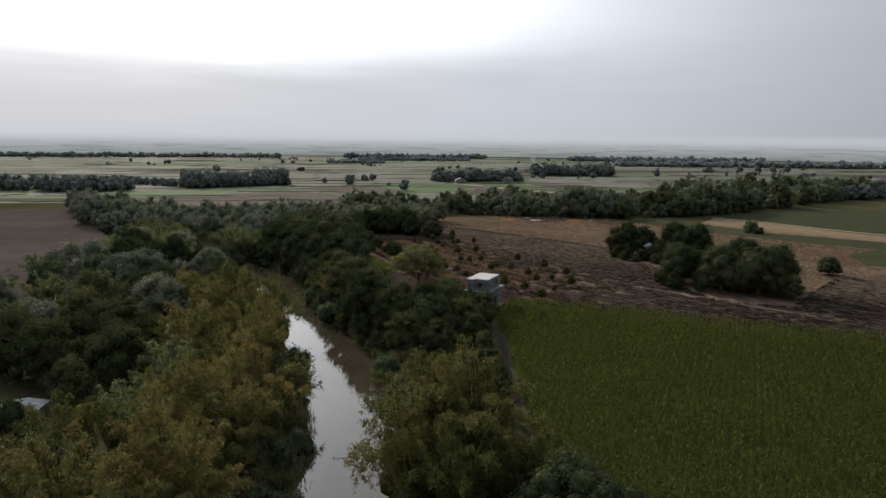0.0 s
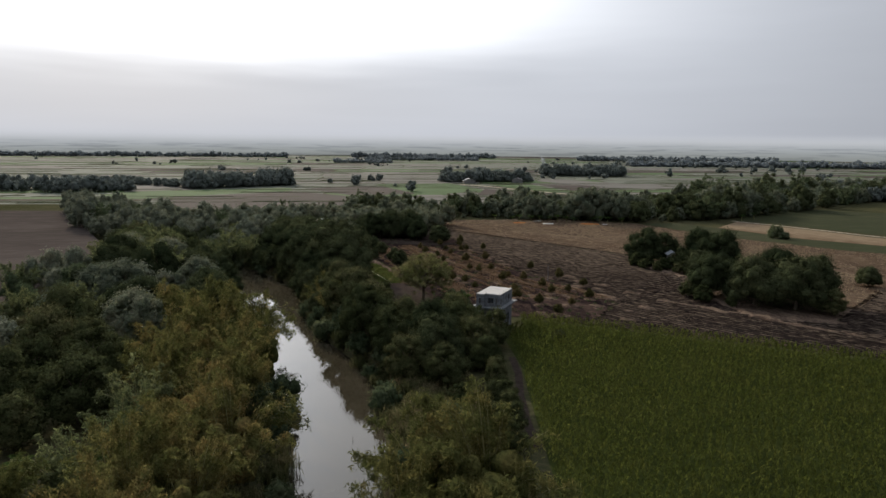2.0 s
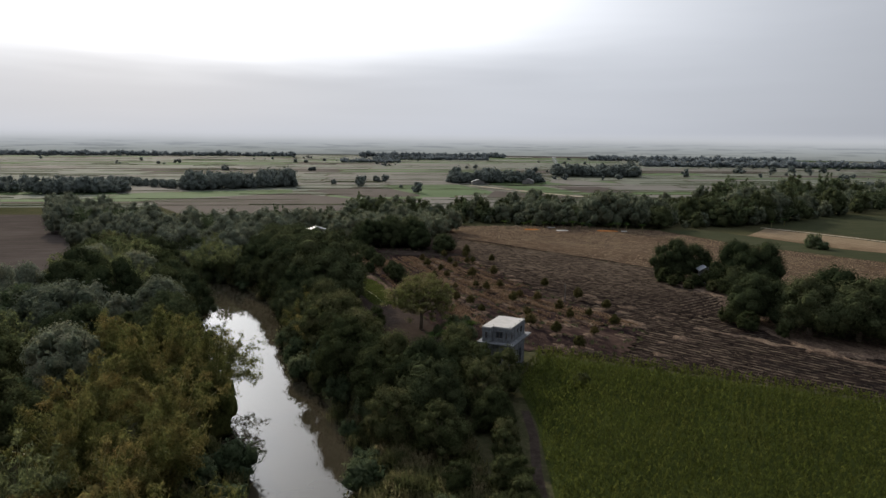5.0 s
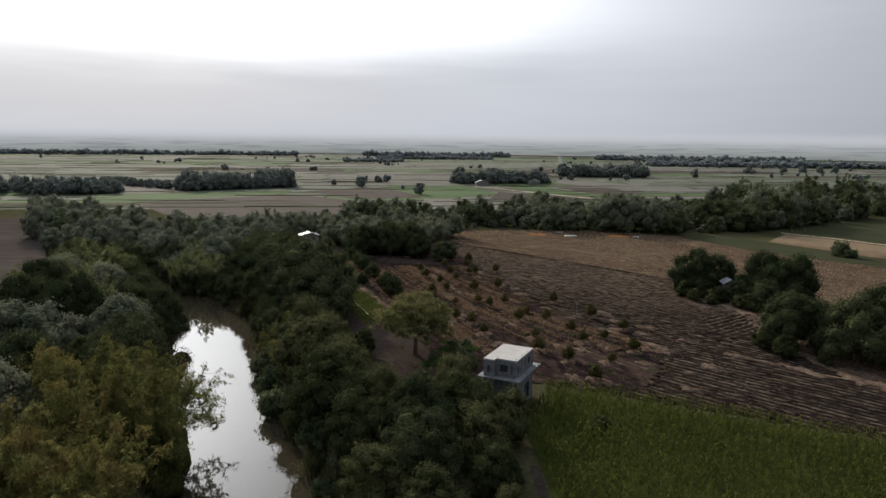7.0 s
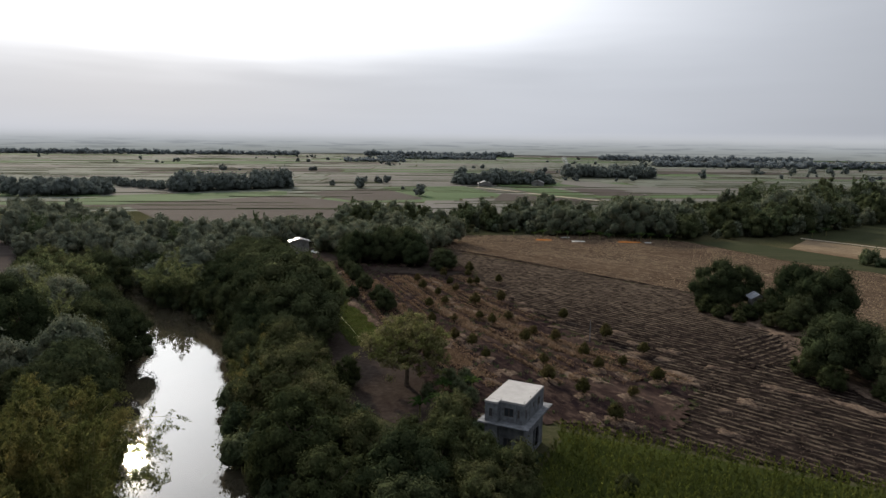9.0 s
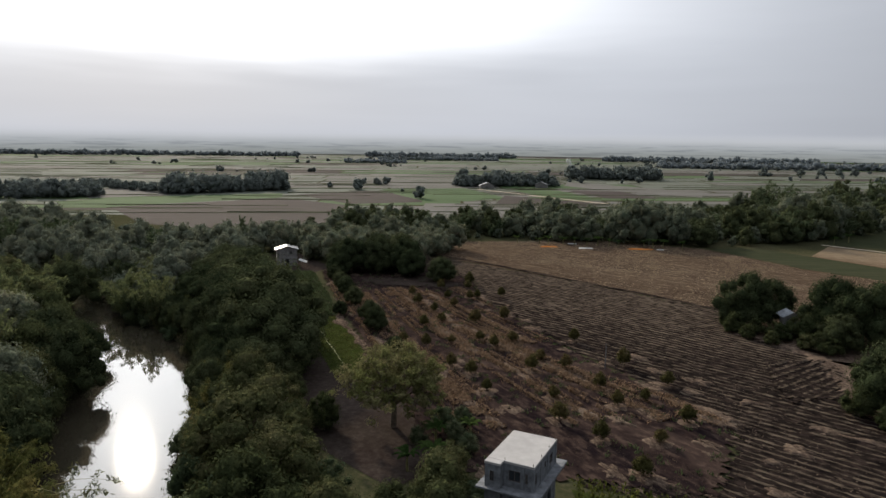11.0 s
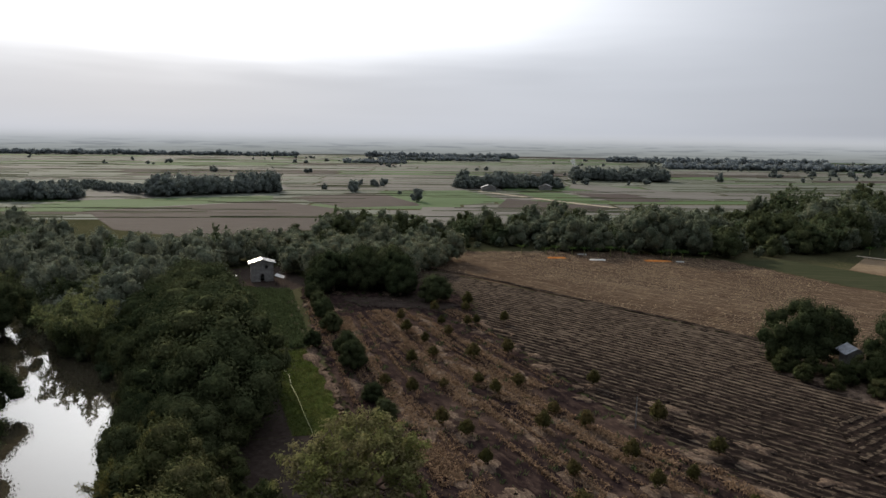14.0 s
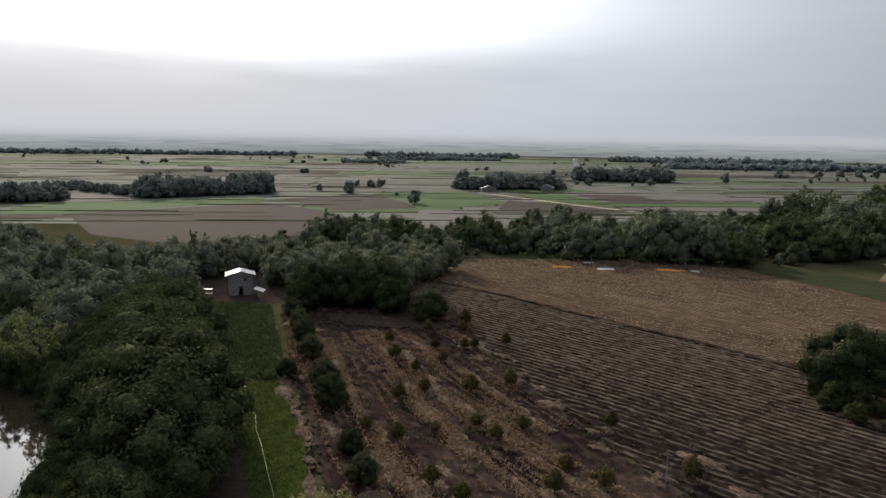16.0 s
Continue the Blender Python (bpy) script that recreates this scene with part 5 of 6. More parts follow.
gable_hut("field_hut", pose(-27.2, 209.6, 0, 0, 0, 20), 2.4, 2.6, 3.6, 4.3, "small hut with a worn metal roof among the trees", roofmat=WORNROOF, door=False)
gable_hut("farmhouse", pose(-229, 531, 0, 0, 0, 30), 10, 6, 2.6, 4.4, "far farmhouse with a pale metal roof")
gable_hut("farmhouse", pose(-199, 566, 0, 0, 0, 15), 9, 6, 2.6, 4.4, "far farmhouse with a pale metal roof")
gable_hut("farmhouse", pose(-223, 728, 0, 0, 0, 30), 8, 7, 3.0, 5.0, "far farmhouse with a pale metal roof")
gable_hut("riverside_hut", pose(-80.5, 48.5, 0, 0, 0, 30), 4.2, 2.6, 1.8, 2.1, "small hut under trees with a worn metal roof", roofmat=WORNROOF)


# ---- litter and small growth ----
def lying(rng, P, z, length, width, lift):
    """Straw and clods: small blades that lie nearly flat."""
    n = len(P)
    N = unit(rng, n) * lift + np.array([0, 0, 1.0])
    N /= np.linalg.norm(N, axis=1)[:, None]
    return leaves(rng, np.column_stack([P, np.full(n, z)]), N, length, width, 0.0)


def points_in(rng, poly, n):
    Q = np.asarray(poly, dtype=float)
    P = rng.uniform(Q.min(axis=0), Q.max(axis=0), size=(int(n * 2.5), 2))
    return P[inside(P, poly)][:n]


def tufts(rng, P, blades, tall, spread):
    """Upright blades in small tufts."""
    n = len(P) * blades
    C = np.repeat(P, blades, axis=0) + rng.normal(size=(n, 2)) * spread
    q = rng.uniform(0, 2 * math.pi, n)
    h = tall * rng.uniform(0.5, 1.3, n)
    b = np.column_stack([C, np.full(n, 0.02)])
    d = np.column_stack([np.cos(q) * h * 0.5, np.sin(q) * h * 0.5, h])
    w = np.column_stack([-np.sin(q), np.cos(q), np.zeros(n)]) * (0.11 * tall + 0.02)
    V = np.stack([b, b + d * 0.55 + w, b + d, b + d * 0.55 - w], axis=1).reshape(-1, 3)
    return V, np.arange(4 * n).reshape(-1, 4)


def litter():
    rng = np.random.default_rng(61)
    P = points_in(rng, STUBBLE_AREA, 36000)
    P = P[np.array([noise.noise((x * 0.06, y * 0.06, 1.5)) for x, y in P]) + rng.normal(size=len(P)) * 0.25 > -0.08]
    tagged(new("straw_litter", quad_mesh("straw_litter", *lying(rng, P, 0.17, 0.62, 0.19, 0.45), LEAF_STRAW)), "straw scattered over the stubble", "straw", kind="stuff")
    P = points_in(rng, PLOUGH, 16000)
    keep = np.array([noise.noise((x * 0.045, y * 0.045, 4.0)) for x, y in P]) + rng.normal(size=len(P)) * 0.2 > 0.05
    tagged(new("straw_litter", quad_mesh("straw_litter", *lying(rng, P[keep], 0.33, 0.34, 0.09, 0.4), DRYGRASS)), "straw scattered over the ploughed ridges", "straw", kind="stuff")
    P = points_in(rng, ORCHARD_AREA, 4000)
    keep = np.array([noise.noise((x * 0.10, y * 0.10, 9.0)) for x, y in P]) + rng.normal(size=len(P)) * 0.15 > 0.0
    tagged(new("dry_grass_tufts", quad_mesh("dry_grass_tufts", *tufts(rng, P[keep], 7, 0.26, 0.35), DRYGRASS)), "dry yellow grass tufts in the orchard", "grass", kind="stuff")
    P = points_in(rng, ORCHARD_AREA, 420)
    tagged(new("weeds", quad_mesh("weeds", *tufts(rng, P, 14, 0.5, 0.3), LEAF_GARDEN)), "green weeds between the orchard rows", "weeds", kind="stuff")
    P = points_in(rng, [(-113, 176), (-149, 208.5), (-138, 213), (-107, 181)], 1500)
    tagged(new("vegetable_plants", quad_mesh("vegetable_plants", *tufts(rng, P, 14, 0.75, 0.42), LEAF_GARDEN)), "low leafy vegetables in a plot", "vegetables", kind="stuff")
    P = points_in(rng, [(-87, 152), (-112, 175), (-106.3, 180.3), (-82, 156)], 3000)
    tagged(new("lawn_grass", quad_mesh("lawn_grass", *tufts(rng, P, 6, 0.22, 0.2), LEAF_GRASS)), "short bright green grass", "grass", kind="stuff")


def bank_grass():
    rng = np.random.default_rng(71)
    P = rng.uniform((-190, 20), (-15, 200), size=(90000, 2))
    d = away(P, RIVER)
    P = P[(d > 6.6) & (d < 15) & (rng.random(len(P)) < 0.75)]
    extra = points_in(rng, [(-22, 70), (-40, 72), (-62, 96), (-60, 104), (-45, 104), (-30, 84)], 2600)
    P = np.concatenate([P, extra])
    z = ground_height(P)
    P, z = P[z > -2.9], z[z > -2.9]
    V, F = tufts(rng, P, 5, 0.85, 0.35)
    V[:, 2] += np.repeat(z, 5 * 4)
    tagged(new("bank_grass", quad_mesh("bank_grass", V, F, LEAF_REED)), "rank olive grass on the river banks", "grass", kind="stuff")


def bund_hedges():
    rng = np.random.default_rng(72)
    u, v = np.array([0.89, 0.456]), np.array([-0.456, 0.89])
    V, F = [], []
    for _ in range(520):
        b = rng.uniform(400, 1500)
        a = rng.uniform(-0.8, 0.7) * b
        L, h, w = rng.uniform(20, 110), rng.uniform(0.15, 0.5), rng.uniform(0.5, 1.2)
        n = 9
        for k in range(n):
            x = a + L * k / (n - 1)
            y = b + 0.10 * x
            for yy, zz in ((y - w, 0.0), (y - w * 0.4, h * rng.uniform(0.5, 1.3)), (y + w * 0.5, h * rng.uniform(0.5, 1.3)), (y + w, 0.0)):
                p = x * u + yy * v
                V.append((p[0], p[1], zz))
            if k:
                o = len(V) - 4
                F += [(o - 4 + i, o + i, o + i + 1, o - 3 + i) for i in range(3)]
    tagged(new("bund_grass", quad_mesh("bund_grass", V, F, OLIVEDARK)), "low grassy bunds between the paddies", "bund", kind="stuff")


LEAF_GRASS = leafy("lawn_blade", (0.036, 0.056, 0.016), (0.094, 0.114, 0.030), (0.148, 0.131, 0.056), 0.2, 0.35)
litter()
bank_grass()
bund_hedges()


def dry_strip(a, b, width, seed):
    """A low, ragged strip of dry grass along an orchard row."""
    rng = np.random.default_rng(seed)
    a, b = Vector((*a, 0)), Vector((*b, 0))
    d = (b - a).normalized()
    n = Vector((-d.y, d.x, 0))
    count = int((b - a).length / 0.9)
    V, F, drift, swell = [], [], 0.0, 0.0
    for k in range(count + 1):
        c = a + d * ((b - a).length * k / count)
        drift += rng.normal() * 0.20 - 0.04 * drift
        swell += rng.normal() * 0.28 - 0.12 * swell
        w = width * max(0.15, 1.0 + swell) * rng.uniform(0.75, 1.25)
        for side, z in ((-1, 0.04), (-0.45, 0.30), (0.4, 0.33), (1, 0.04)):
            p = c + n * (drift + side * w / 2 + rng.normal() * 0.28)
            V.append((p.x, p.y, z + rng.uniform(-0.03, 0.07)))
        if k:
            o = 4 * k
            F += [(o - 4 + i, o + i, o + i + 1, o - 3 + i) for i in range(3)]
    tagged(new("dry_grass_strip", quad_mesh("dry_grass_strip", V, F, DRYGRASS)), "ragged strip of dry pale grass between orchard rows", "grass", kind="structure")


ORCHARD_ROWS = [[(-131, 205.5), (-108, 182), (-88.3, 161.7), (-80, 154)], [(-121, 203), (-104, 186.5)], [(-113, 199.5), (-97, 182.5), (-82.3, 167.8), (-64, 151)], [(-110.5, 206.5), (-85, 182.4), (-71, 171), (-48, 153)],
                [(-108.5, 208), (-87.5, 188.8), (-69.5, 175.6), (-40, 158)], [(-101.2, 208), (-87.5, 197.3), (-66, 181)], [(-97, 215), (-80, 203)], [(-78.3, 185.4), (-66.7, 176.3), (-52, 168), (-33, 161)], [(-74, 158), (-58, 145)]]
for k, row in enumerate(ORCHARD_ROWS):
    for j, (a, b) in enumerate(zip(row, row[1:])):
        dry_strip(a, b, (1.2, 1.0, 1.5, 1.3, 1.7, 1.3, 1.2, 1.6, 1.3)[k], 200 + 10 * k + j)


def row_straw():
    """Loose straw and dead grass strewn along the orchard rows."""
    rng = np.random.default_rng(97)
    P = []
    for row in ORCHARD_ROWS:
        for a, b in zip(row, row[1:]):
            a, b = np.array(a), np.array(b)
            d = (b - a) / np.linalg.norm(b - a)
            n = int(np.linalg.norm(b - a) * 34)
            u = rng.random(n)[:, None]
            P.append(a + (b - a) * u + np.array([-d[1], d[0]]) * (rng.normal(size=n) * 0.46)[:, None])
            for k in range(5):
                c, n = rng.uniform(-3.6, 3.6), int(np.linalg.norm(b - a) * 9)
                u = rng.random(n)[:, None]
                P.append(a + (b - a) * u + np.array([-d[1], d[0]]) * (c + rng.normal(size=n) * 0.13)[:, None])
    P = np.concatenate(P)
    P = P[inside(P, ORCHARD_AREA)]
    keep = np.array([noise.noise((x * 0.35, y * 0.35, 5.0)) for x, y in P]) > -0.28
    V, F = join([lying(rng, P[keep], 0.40, 0.62, 0.12, 0.6), tufts(rng, P[keep][::4], 4, 0.42, 0.3)])
    V[:, 2] += 0.02
    tagged(new("row_straw", quad_mesh("row_straw", V, F, LEAF_HAY)), "loose straw and dead grass along the orchard rows", "straw", kind="stuff")


row_straw()


def mulch(x, y, r, seed):
    """Ring of pale mulch round a sapling."""
    rng = np.random.default_rng(seed)
    V, F = [], []
    for k in range(14):
        q = 2 * math.pi * k / 14
        for f, z in ((0.12, 0.36), (0.6, 0.33), (1.0, 0.05)):
            rr = r * f * rng.uniform(0.85, 1.15)
            V.append((x + rr * math.cos(q), y + rr * math.sin(q), z))
        o, p = 3 * k, 3 * ((k + 1) % 14)
        F += [(o, o + 1, p + 1, p), (o + 1, o + 2, p + 2, p + 1)]
    tagged(new("mulch_ring", quad_mesh("mulch_ring", V, F, DRYGRASS)), "ring of pale dry mulch round a sapling", "mulch", group="mulch rings")


for k, (x, y) in enumerate([(-58.9, 151.5), (-52, 151), (-64, 156), (-46, 148), (-40, 150.5), (-50.3, 164.5), (-46.6, 159.4), (-37.6, 158), (-55, 158), (-69, 161.6), (-57, 170.5), (-73, 163), (-40, 141.8), (-61.4, 167.3)]):
    mulch(x, y, random.uniform(1.5, 2.4), 300 + k)

for k, (a, b) in enumerate([((-37, 206), (-22, 196.5)), ((-22, 196.5), (-17.5, 176)), ((-17.5, 176), (-4, 158)), ((-4, 158), (12, 160)), ((-24, 164), (14, 152))]):
    dry_strip(a, b, 2.2 if k < 4 else 1.3, 230 + k)
ridged("swept_ground", [(-123, 212), (-109, 222.5), (-97, 219), (-99, 214), (-115, 208.5)], (DIRT,), -43, 1.5, 0.05, 0.29, "bare grey swept ground under the mango grove", along=1.2, rough=0.04, seed=6)
ridged("cross_furrows", [(-30, 187), (-22, 195), (-19, 178), (-26, 172)], (PLOUGHED, STRAWRIDGE), 62, 1.5, 0.22, 0.27, "furrows ploughed across the headland", along=0.9, seed=5)


def grass_patch(x, y, r, turn, seed):
    """Ragged, low, uneven patch of dry grass among the saplings."""
    rng = np.random.default_rng(seed)
    V, F, n = [], [], 26
    c, s = math.cos(radians(turn)), math.sin(radians(turn))
    edge = rng.uniform(0.7, 1.15, n) + 0.45 * np.convolve(np.tile(rng.normal(size=n), 3), [0.25, 0.5, 0.25], "same")[n:2 * n]
    for k in range(n):
        q = 2 * math.pi * k / n
        for f, z in ((0.05, 0.30), (0.5, 0.33), (0.85, 0.28), (1.0, 0.02)):
            a, b = 1.9 * r * f * edge[k] * math.cos(q), r * f * edge[k] * math.sin(q)
            V.append((x + a * c - b * s, y + a * s + b * c, z + rng.uniform(-0.04, 0.06)))
        o, p = 4 * k, 4 * ((k + 1) % n)
        F += [(o + i, o + i + 1, p + i + 1, p + i) for i in range(3)]
    tagged(new("dry_grass_patch", quad_mesh("dry_grass_patch", V, F, DRYGRASS)), "ragged patch of pale dry grass in the orchard", "grass", kind="structure")


prng = np.random.default_rng(88)
for k, (x, y) in enumerate(scatter(ORCHARD_AREA, 5.2, 31, (), 12, 60)):
    if prng.random() < 0.30:
        grass_patch(x, y, prng.uniform(0.6, 1.5), -43 + prng.normal() * 10, 400 + k)

for k, (x0, y0, x1, y1) in enumerate([(-36, 140, -33, 160), (-33, 160, -60, 182), (-60, 182, -89, 210), (-28, 142, -26, 158), (-30, 166, -52, 184)]):
    n = int(math.hypot(x1 - x0, y1 - y0) / 4.5)
    for j in range(n):
        f = (j + prng.random()) / n
        grass_patch(x0 + (x1 - x0) * f + prng.normal() * 2.2, y0 + (y1 - y0) * f + prng.normal() * 1.5, prng.uniform(0.5, 1.3), -20 + prng.normal() * 8, 500 + 40 * k + j)

# brush round the clump, bananas, bank grass
for x, y in [(-36, 206), (-33, 203), (-29, 201), (-37, 210), (-24, 200.5), (-20, 199), (-17, 178), (-14, 171), (-9, 166)]:
    plant("broad", x, y, random.uniform(0.25, 0.42), 0.9, "brush round the clump of trees", "low dark brush round a clump of trees")
for x, y in [(-66, 53), (-68.5, 50), (-64, 55), (-71, 52), (-60.5, 133), (-62.5, 131), (-58.5, 131.5), (-103, 293.5), (-100.5, 295.5), (-95.5, 296.5), (-92, 298), (-88, 299), (-84.5, 300), (-78, 302), (-70, 304.5), (-64, 305.5), (-110, 290.5), (-58, 306.5), (-81, 301.5), (-67, 304), (-12, 348), (-7, 356)]:
    plant("banana", x, y, random.uniform(0.8, 1.15), 1.0, "banana plants")
# these wear the back leaf with its painted-in haze
for x, y in [(-246, 194), (-240, 192), (-227, 190), (-251, 200)]:
    plant("broad_back", x, y, random.uniform(0.6, 0.8), 0.9, label="round haze-paled tree on the edge of a brown field")
plant("light", -139, 117, 0.6, 0.8, label="small tree in a clearing of the wood")


def leaning_bamboo(x, y, turn, tall, seed):
    """Thin bare bamboo bent far out over the water."""
    rng = np.random.default_rng(seed)
    c = empty("leaning_bamboo", pose(x, y, -0.6))
    stems, P = [], []
    for k in range(9):
        q = radians(turn + rng.uniform(-38, 38))
        L, H = tall * rng.uniform(0.65, 1.0), rng.uniform(2.5, 6.0)
        d = Vector((math.cos(q), math.sin(q), 0))
        pts = [d * (L * u ** 1.3) + Vector((0, 0, H * math.sin(u * 2.2))) for u in (0, 0.15, 0.3, 0.45, 0.6, 0.75, 0.9, 1.0)]
        stems.append(tube(pts, [0.06, 0.055, 0.05, 0.045, 0.035, 0.03, 0.02, 0.01], 4))
        for j in range(3, 8):
            for _ in range(3):
                e = pts[j] + Vector(unit(rng, 1)[0]) * rng.uniform(0.5, 1.4)
                stems.append(tube([pts[j], e], [0.015, 0.006], 3))
                P += [np.array(pts[j].lerp(e, f)) + rng.normal(size=3) * 0.15 for f in rng.uniform(0.2, 1.1, 16)]
    P = np.array(P)
    N = unit(rng, len(P)) + np.array([0, 0, 0.5])
    N /= np.linalg.norm(N, axis=1)[:, None]
    child("stem", quad_mesh("stem", *join(stems), CULM), c)
    child("foliage", quad_mesh("foliage", *leaves(rng, P, N, 0.42, 0.11, 0.5), LEAF_BAMBOO), c)
    tagged(c, "thin half-bare bamboo stems bent out over the water", "bamboo")


leaning_bamboo(-87.0, 102.5, 35, 9.5, 401)
leaning_bamboo(-82.5, 98.0, 40, 8.5, 402)
leaning_bamboo(-27.5, 53.0, 160, 7.0, 403)
leaning_bamboo(-57.0, 69.5, 30, 7.0, 404)

# garden hose across the grass
HOSE = [(-110, 175.8), (-107.6, 173.6), (-103.9, 170.1), (-101, 168.2), (-98, 165.0), (-94.5, 162), (-90, 157.8), (-85.8, 154), (-84, 152)]
tagged(new("garden_hose", quad_mesh("garden_hose", *tube([(x, y, 0.16) for x, y in HOSE], [0.03] * len(HOSE), 6), STRAWPIPE)), "pale hose lying across the grass strip", "hose")


def pole(x, y, tall):
    p = empty("utility_pole", pose(x, y, 0))
    child("post", quad_mesh("post", *tube([(0, 0, -0.3), (0, 0, tall)], [0.07, 0.05], 8), CONCRETE), p)
    part("crossarm", boxes((-0.45, 0.45, -0.04, 0.04, tall - 0.25, tall - 0.17)), BARK, p)
    tagged(p, "thin grey pole with a crossarm in the ploughed field", "pole")


pole(-51.7, 173.6, 4.2)


def grain_sheet(name, x, y, w, d, turn, material, label, category):
    """A low heap spread on the ground."""
    rng = np.random.default_rng(int(abs(x) * 10))
    V, F = [], []
    for j in range(7):
        for i in range(11):
            u, v = i / 10 - 0.5, j / 6 - 0.5
            rim = i in (0, 10) or j in (0, 6)
            V.append((u * w * (1 + 0.05 * rng.normal()), v * d * (1 + 0.08 * rng.normal()), 0.14 if rim else 0.24 + 0.06 * rng.random()))
            if i and j:
                o = 11 * j + i
                F.append((o - 12, o - 11, o, o - 1))
    ob = new(name, quad_mesh(name, V, F, material))
    ob.matrix_basis = pose(x, y, 0, 0, 0, turn)
    tagged(ob, label, category)


grain_sheet("drying_grain", -98, 288.5, 5.5, 2.8, 30, GRAIN, "orange corn grain spread to dry on the field edge", "grain")
grain_sheet("drying_grain", -70, 299, 8, 2.6, 20, GRAIN, "orange corn grain spread to dry on the field edge", "grain")
grain_sheet("ground_tarp", -86.3, 291.6, 4.6, 2.6, 25, TARP, "white tarpaulin spread on the field", "tarpaulin")
grain_sheet("ground_tarp", -93, 299, 3, 2, 25, TARP, "white tarpaulin spread on the field", "tarpaulin")
grain_sheet("ground_tarp", -64, 301, 2.5, 1.5, 20, TARP, "white tarpaulin spread on the field", "tarpaulin")


def snag(x, y, rows, label):
    """A dead branch that stands in the river."""
    pieces = [tube(path, [0.09 - 0.06 * k / (len(path) - 1) for k in range(len(path))], 6) for path in rows]
    ob = new("dead_branch", quad_mesh("dead_branch", *join(pieces), BARK))
    ob.matrix_basis = pose(x, y, WATER_Z)
    tagged(ob, label, "branch")


snag(-45.5, 80.2, [[(0, 0, -1.5), (0.1, 0, 0.3), (0.5, 0.2, 0.9)], [(0.1, 0, 0.3), (-0.4, 0.3, 0.7)]], "dark dead branch standing in the river")
snag(-49.4, 80, [[(0, 0, -1.5), (0.1, 0.1, 0.5)]], "dark stump standing in the river")
snag(-48.7, 84.5, [[(0.8, 0.4, -0.6), (0, 0, 0.15), (-1.6, -0.3, 0.4)], [(-0.6, -0.1, 0.22), (-1.2, 0.6, 0.6)]], "fallen log half sunk by the bank")


def shed_things():
    a = empty("awning", pose(-145.6, 217.2, 0, 0, 0, 30))
    bm = boxes((0, 2.2, -1.2, 1.6, 0, 0.05))
    o = part("sheet", bm, SHEETROOF, a, "sloping pale metal sheet")
    o.matrix_basis = pose(0, 0, 2.3, 0, 18, 0)
    for x, y, z in ((0.1, -1.0, 2.2), (2.0, -1.0, 1.62), (0.1, 1.4, 2.2), (2.0, 1.4, 1.62)):
        part("post", boxes((x - 0.05, x + 0.05, y - 0.05, y + 0.05, 0, z)), BARK, a)
    tagged(a, "metal sheet awning on posts beside the shed", "awning")
    c = empty("tricycle_cart", pose(-154.8, 212.6, 0, 0, 0, 30))
    part("body", boxes((-0.9, 0.9, -0.6, 0.6, 0.45, 1.0), bevel=0.06), SHEDWALL, c)
    part("canopy", boxes((-1.0, 1.0, -0.75, 0.75, 1.85, 1.93), bevel=0.03), TARP, c, "white canopy")
    for x in (-0.85, 0.85):
        for y in (-0.55, 0.55):
            part("canopy_post", boxes((x - 0.03, x + 0.03, y - 0.03, y + 0.03, 1.0, 1.85)), FRAME, c)
    for x, y in ((-0.7, -0.66), (0.7, -0.66), (-0.7, 0.66), (0.7, 0.66)):
        V, F = tube([(0, -0.06, 0), (0, 0.06, 0)], [0.3, 0.3], 14)
        w = child("wheel", quad_mesh("wheel", V, F, FRAME), c)
        w.matrix_basis = pose(x, y, 0.3)
    tagged(c, "small motor cart with a white canopy by the shed", "cart")


shed_things()
gable_hut("wood_hut", pose(-162, 131, 0, 0, 0, 30), 3, 3, 2.2, 3.2, "small hut with a metal roof in the wood", door=False)
gable_hut("wood_hut", pose(-156.5, 138, 0, 0, 0, 50), 2.5, 3, 2.0, 2.9, "small hut with a metal roof in the wood", door=False)
gable_hut("wood_hut", pose(-221, 206, 0, 0, 0, 40), 5, 5, 3.8, 5.2, "hut with a bright metal roof among trees", door=False)


def smoke():
    """Thin smoke of a straw fire behind the village trees."""
    m = bpy.data.materials.new("thin_smoke")
    m.use_nodes = True
    nt = m.node_tree
    b = nt.nodes["Principled BSDF"]
    b.inputs["Base Color"].default_value, b.inputs["Roughness"].default_value, b.inputs["Alpha"].default_value = (0.75, 0.77, 0.8, 1), 1.0, 0.11
    rng = np.random.default_rng(81)
    pieces = [lumpy_ball(rng, (rng.normal() * 0.5 - 0.45 * k, rng.normal() * 0.5, 2 + 1.3 * k), 0.8 + 0.13 * k, BALL) for k in range(13)]
    ob = new("smoke_plume", quad_mesh("smoke_plume", *join(pieces), m, True))
    ob.matrix_basis = pose(-212, 715, 0)
    tagged(ob, "thin white smoke rising behind far trees", "smoke", kind="stuff")


smoke()


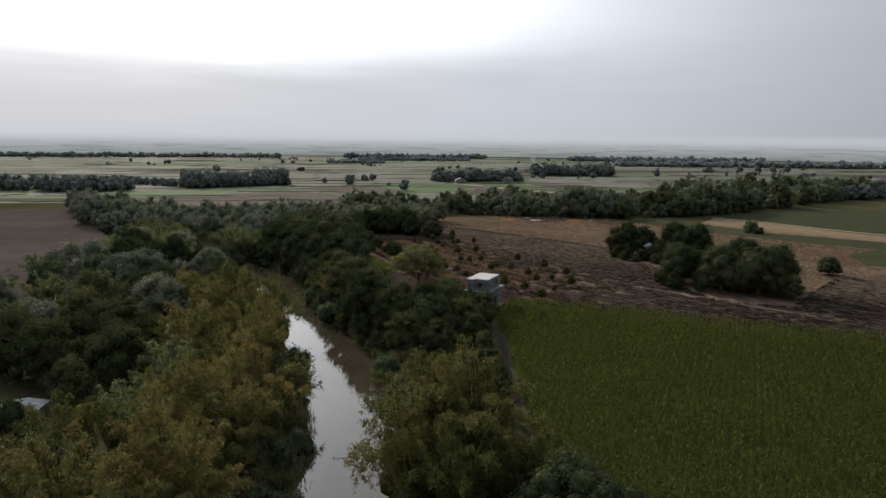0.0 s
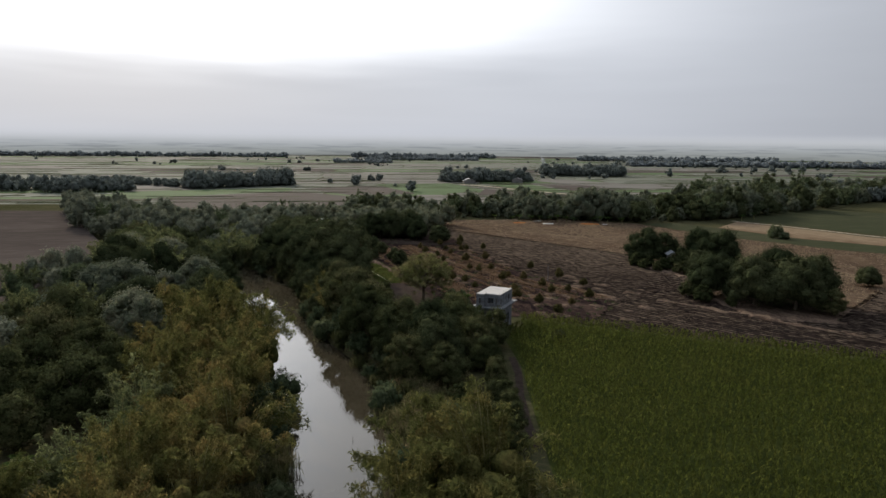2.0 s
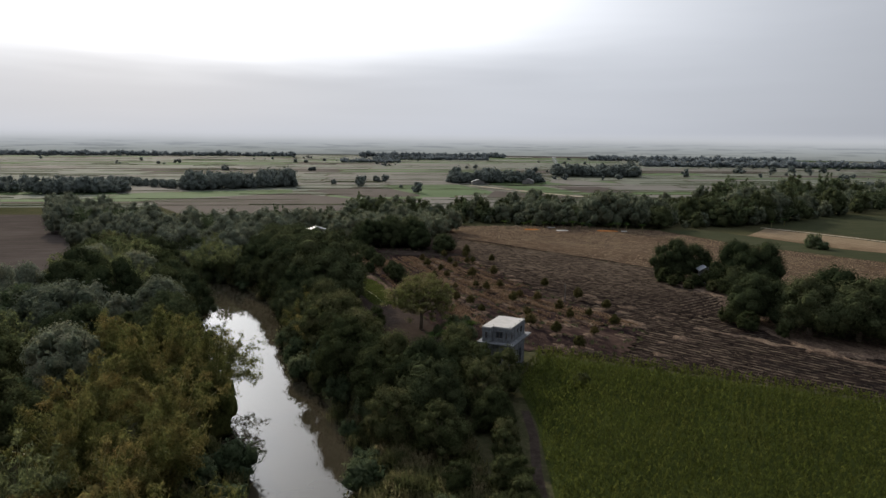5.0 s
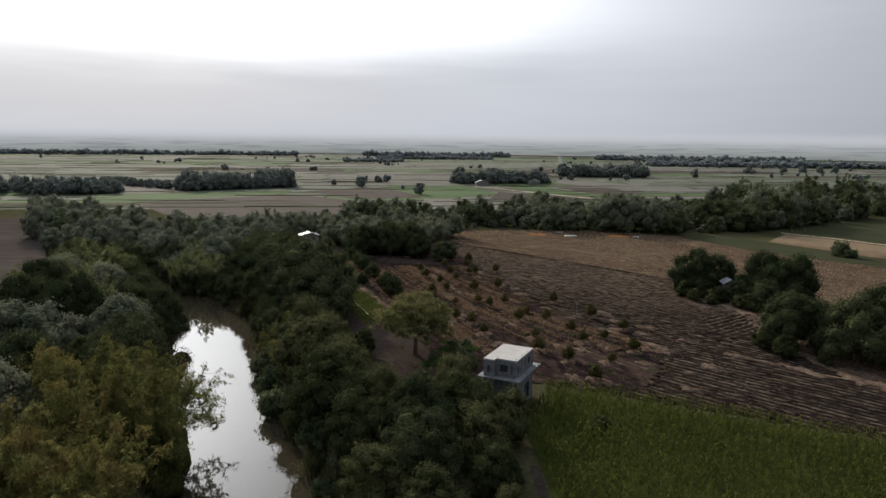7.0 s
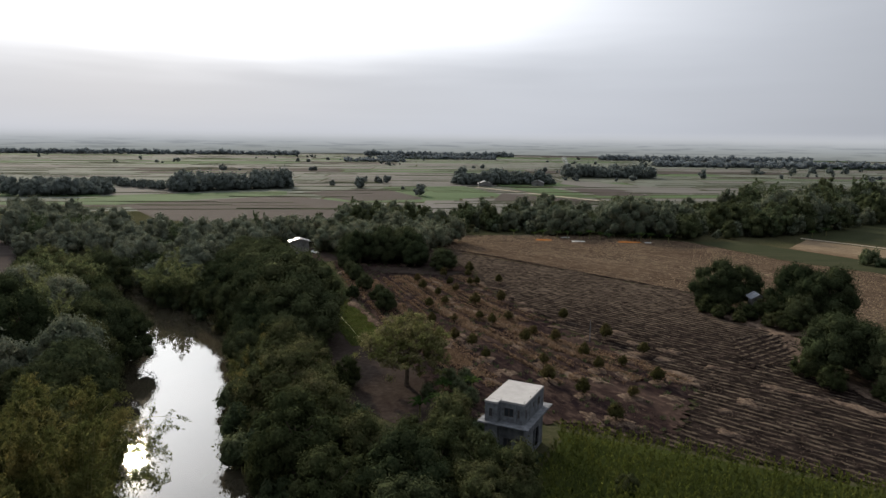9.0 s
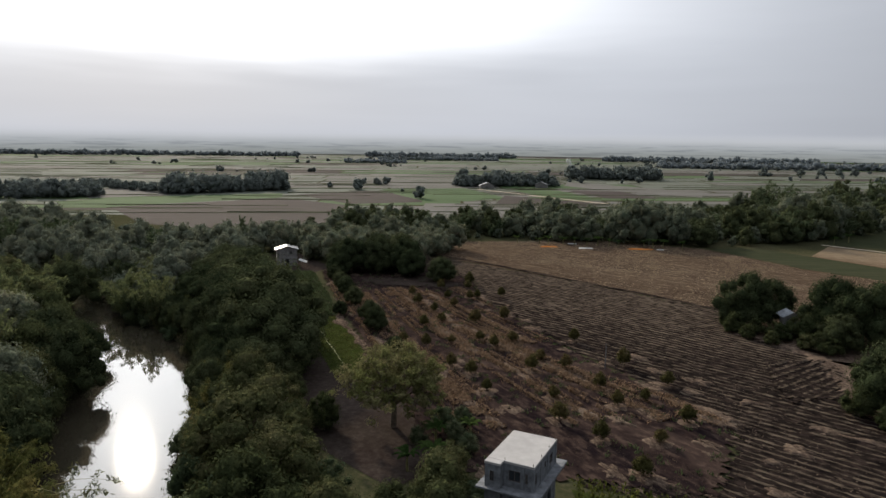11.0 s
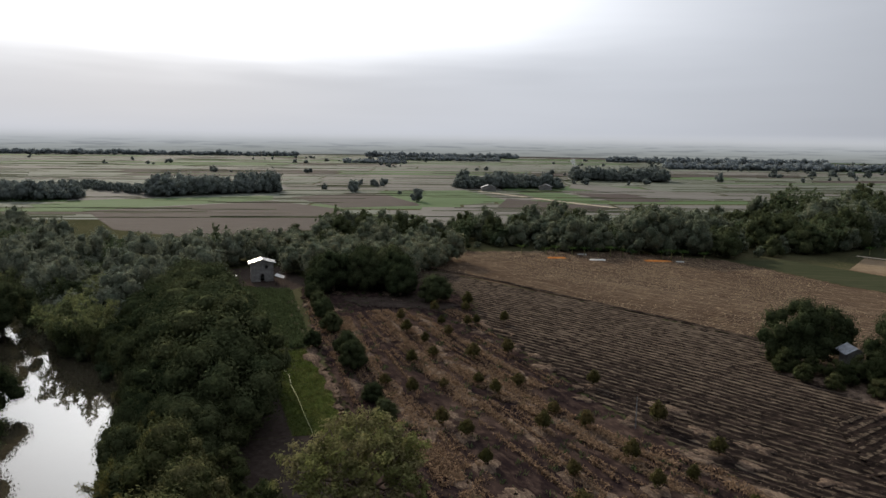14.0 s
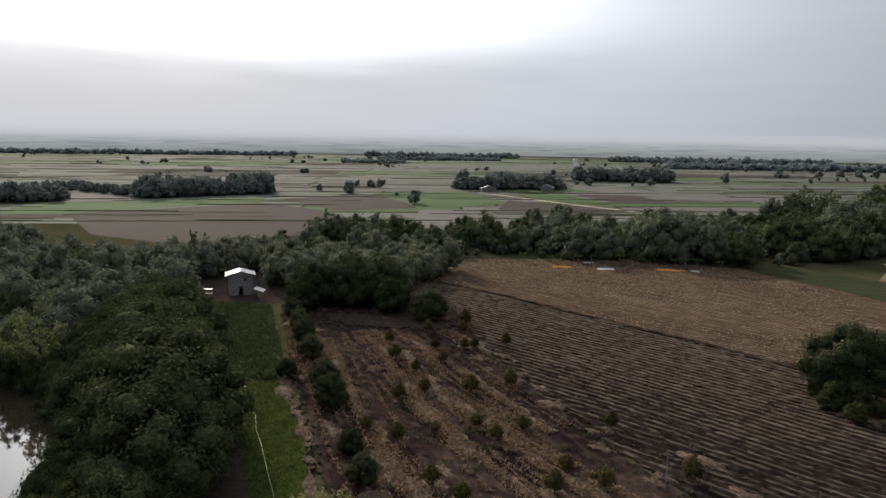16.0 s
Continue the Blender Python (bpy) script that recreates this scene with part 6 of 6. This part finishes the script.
# ---- painted haze at the edge of the plain ----
def horizon_backdrop():
    """Far-off rim of the plain: a glowing ring with the haze painted on."""
    m = bpy.data.materials.new("painted_horizon_haze")
    m.use_nodes = True
    nt = m.node_tree
    nt.nodes.clear()
    out = nt.nodes.new("ShaderNodeOutputMaterial")
    tc = nt.nodes.new("ShaderNodeTexCoord")
    sep = nt.nodes.new("ShaderNodeSeparateXYZ")
    nt.links.new(tc.outputs["Object"], sep.inputs[0])
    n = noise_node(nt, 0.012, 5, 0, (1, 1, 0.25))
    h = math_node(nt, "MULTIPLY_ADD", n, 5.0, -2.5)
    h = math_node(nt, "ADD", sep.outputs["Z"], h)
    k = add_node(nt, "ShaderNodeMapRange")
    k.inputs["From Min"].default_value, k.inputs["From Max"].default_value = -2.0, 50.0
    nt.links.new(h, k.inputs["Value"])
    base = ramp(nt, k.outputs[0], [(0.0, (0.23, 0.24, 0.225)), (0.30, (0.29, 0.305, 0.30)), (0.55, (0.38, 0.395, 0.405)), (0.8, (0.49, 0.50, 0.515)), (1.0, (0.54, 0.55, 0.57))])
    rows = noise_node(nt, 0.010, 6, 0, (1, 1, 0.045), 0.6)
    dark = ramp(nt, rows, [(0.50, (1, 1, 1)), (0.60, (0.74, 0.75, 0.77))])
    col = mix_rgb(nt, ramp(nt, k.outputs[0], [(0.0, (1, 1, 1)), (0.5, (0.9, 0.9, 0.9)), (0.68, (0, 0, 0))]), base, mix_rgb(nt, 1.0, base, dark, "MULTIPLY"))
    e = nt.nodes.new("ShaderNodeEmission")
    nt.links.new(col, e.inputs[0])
    clear = nt.nodes.new("ShaderNodeBsdfTransparent")
    fade = add_node(nt, "ShaderNodeMapRange", interpolation_type="SMOOTHSTEP")
    fade.inputs["From Min"].default_value, fade.inputs["From Max"].default_value = 33.0, 60.0
    nt.links.new(h, fade.inputs["Value"])
    mx = nt.nodes.new("ShaderNodeMixShader")
    nt.links.new(fade.outputs[0], mx.inputs[0])
    nt.links.new(e.outputs[0], mx.inputs[1])
    nt.links.new(clear.outputs[0], mx.inputs[2])
    nt.links.new(mx.outputs[0], out.inputs[0])
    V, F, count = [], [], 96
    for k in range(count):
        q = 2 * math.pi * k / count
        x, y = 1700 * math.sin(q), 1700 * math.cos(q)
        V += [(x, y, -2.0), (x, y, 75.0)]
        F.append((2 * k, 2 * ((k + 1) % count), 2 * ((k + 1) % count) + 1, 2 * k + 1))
    tagged(new("backdrop", quad_mesh("backdrop", V, F, m)), "glowing ring painted with grey-blue haze at the far rim of the plain", "backdrop", kind="structure")


horizon_backdrop()
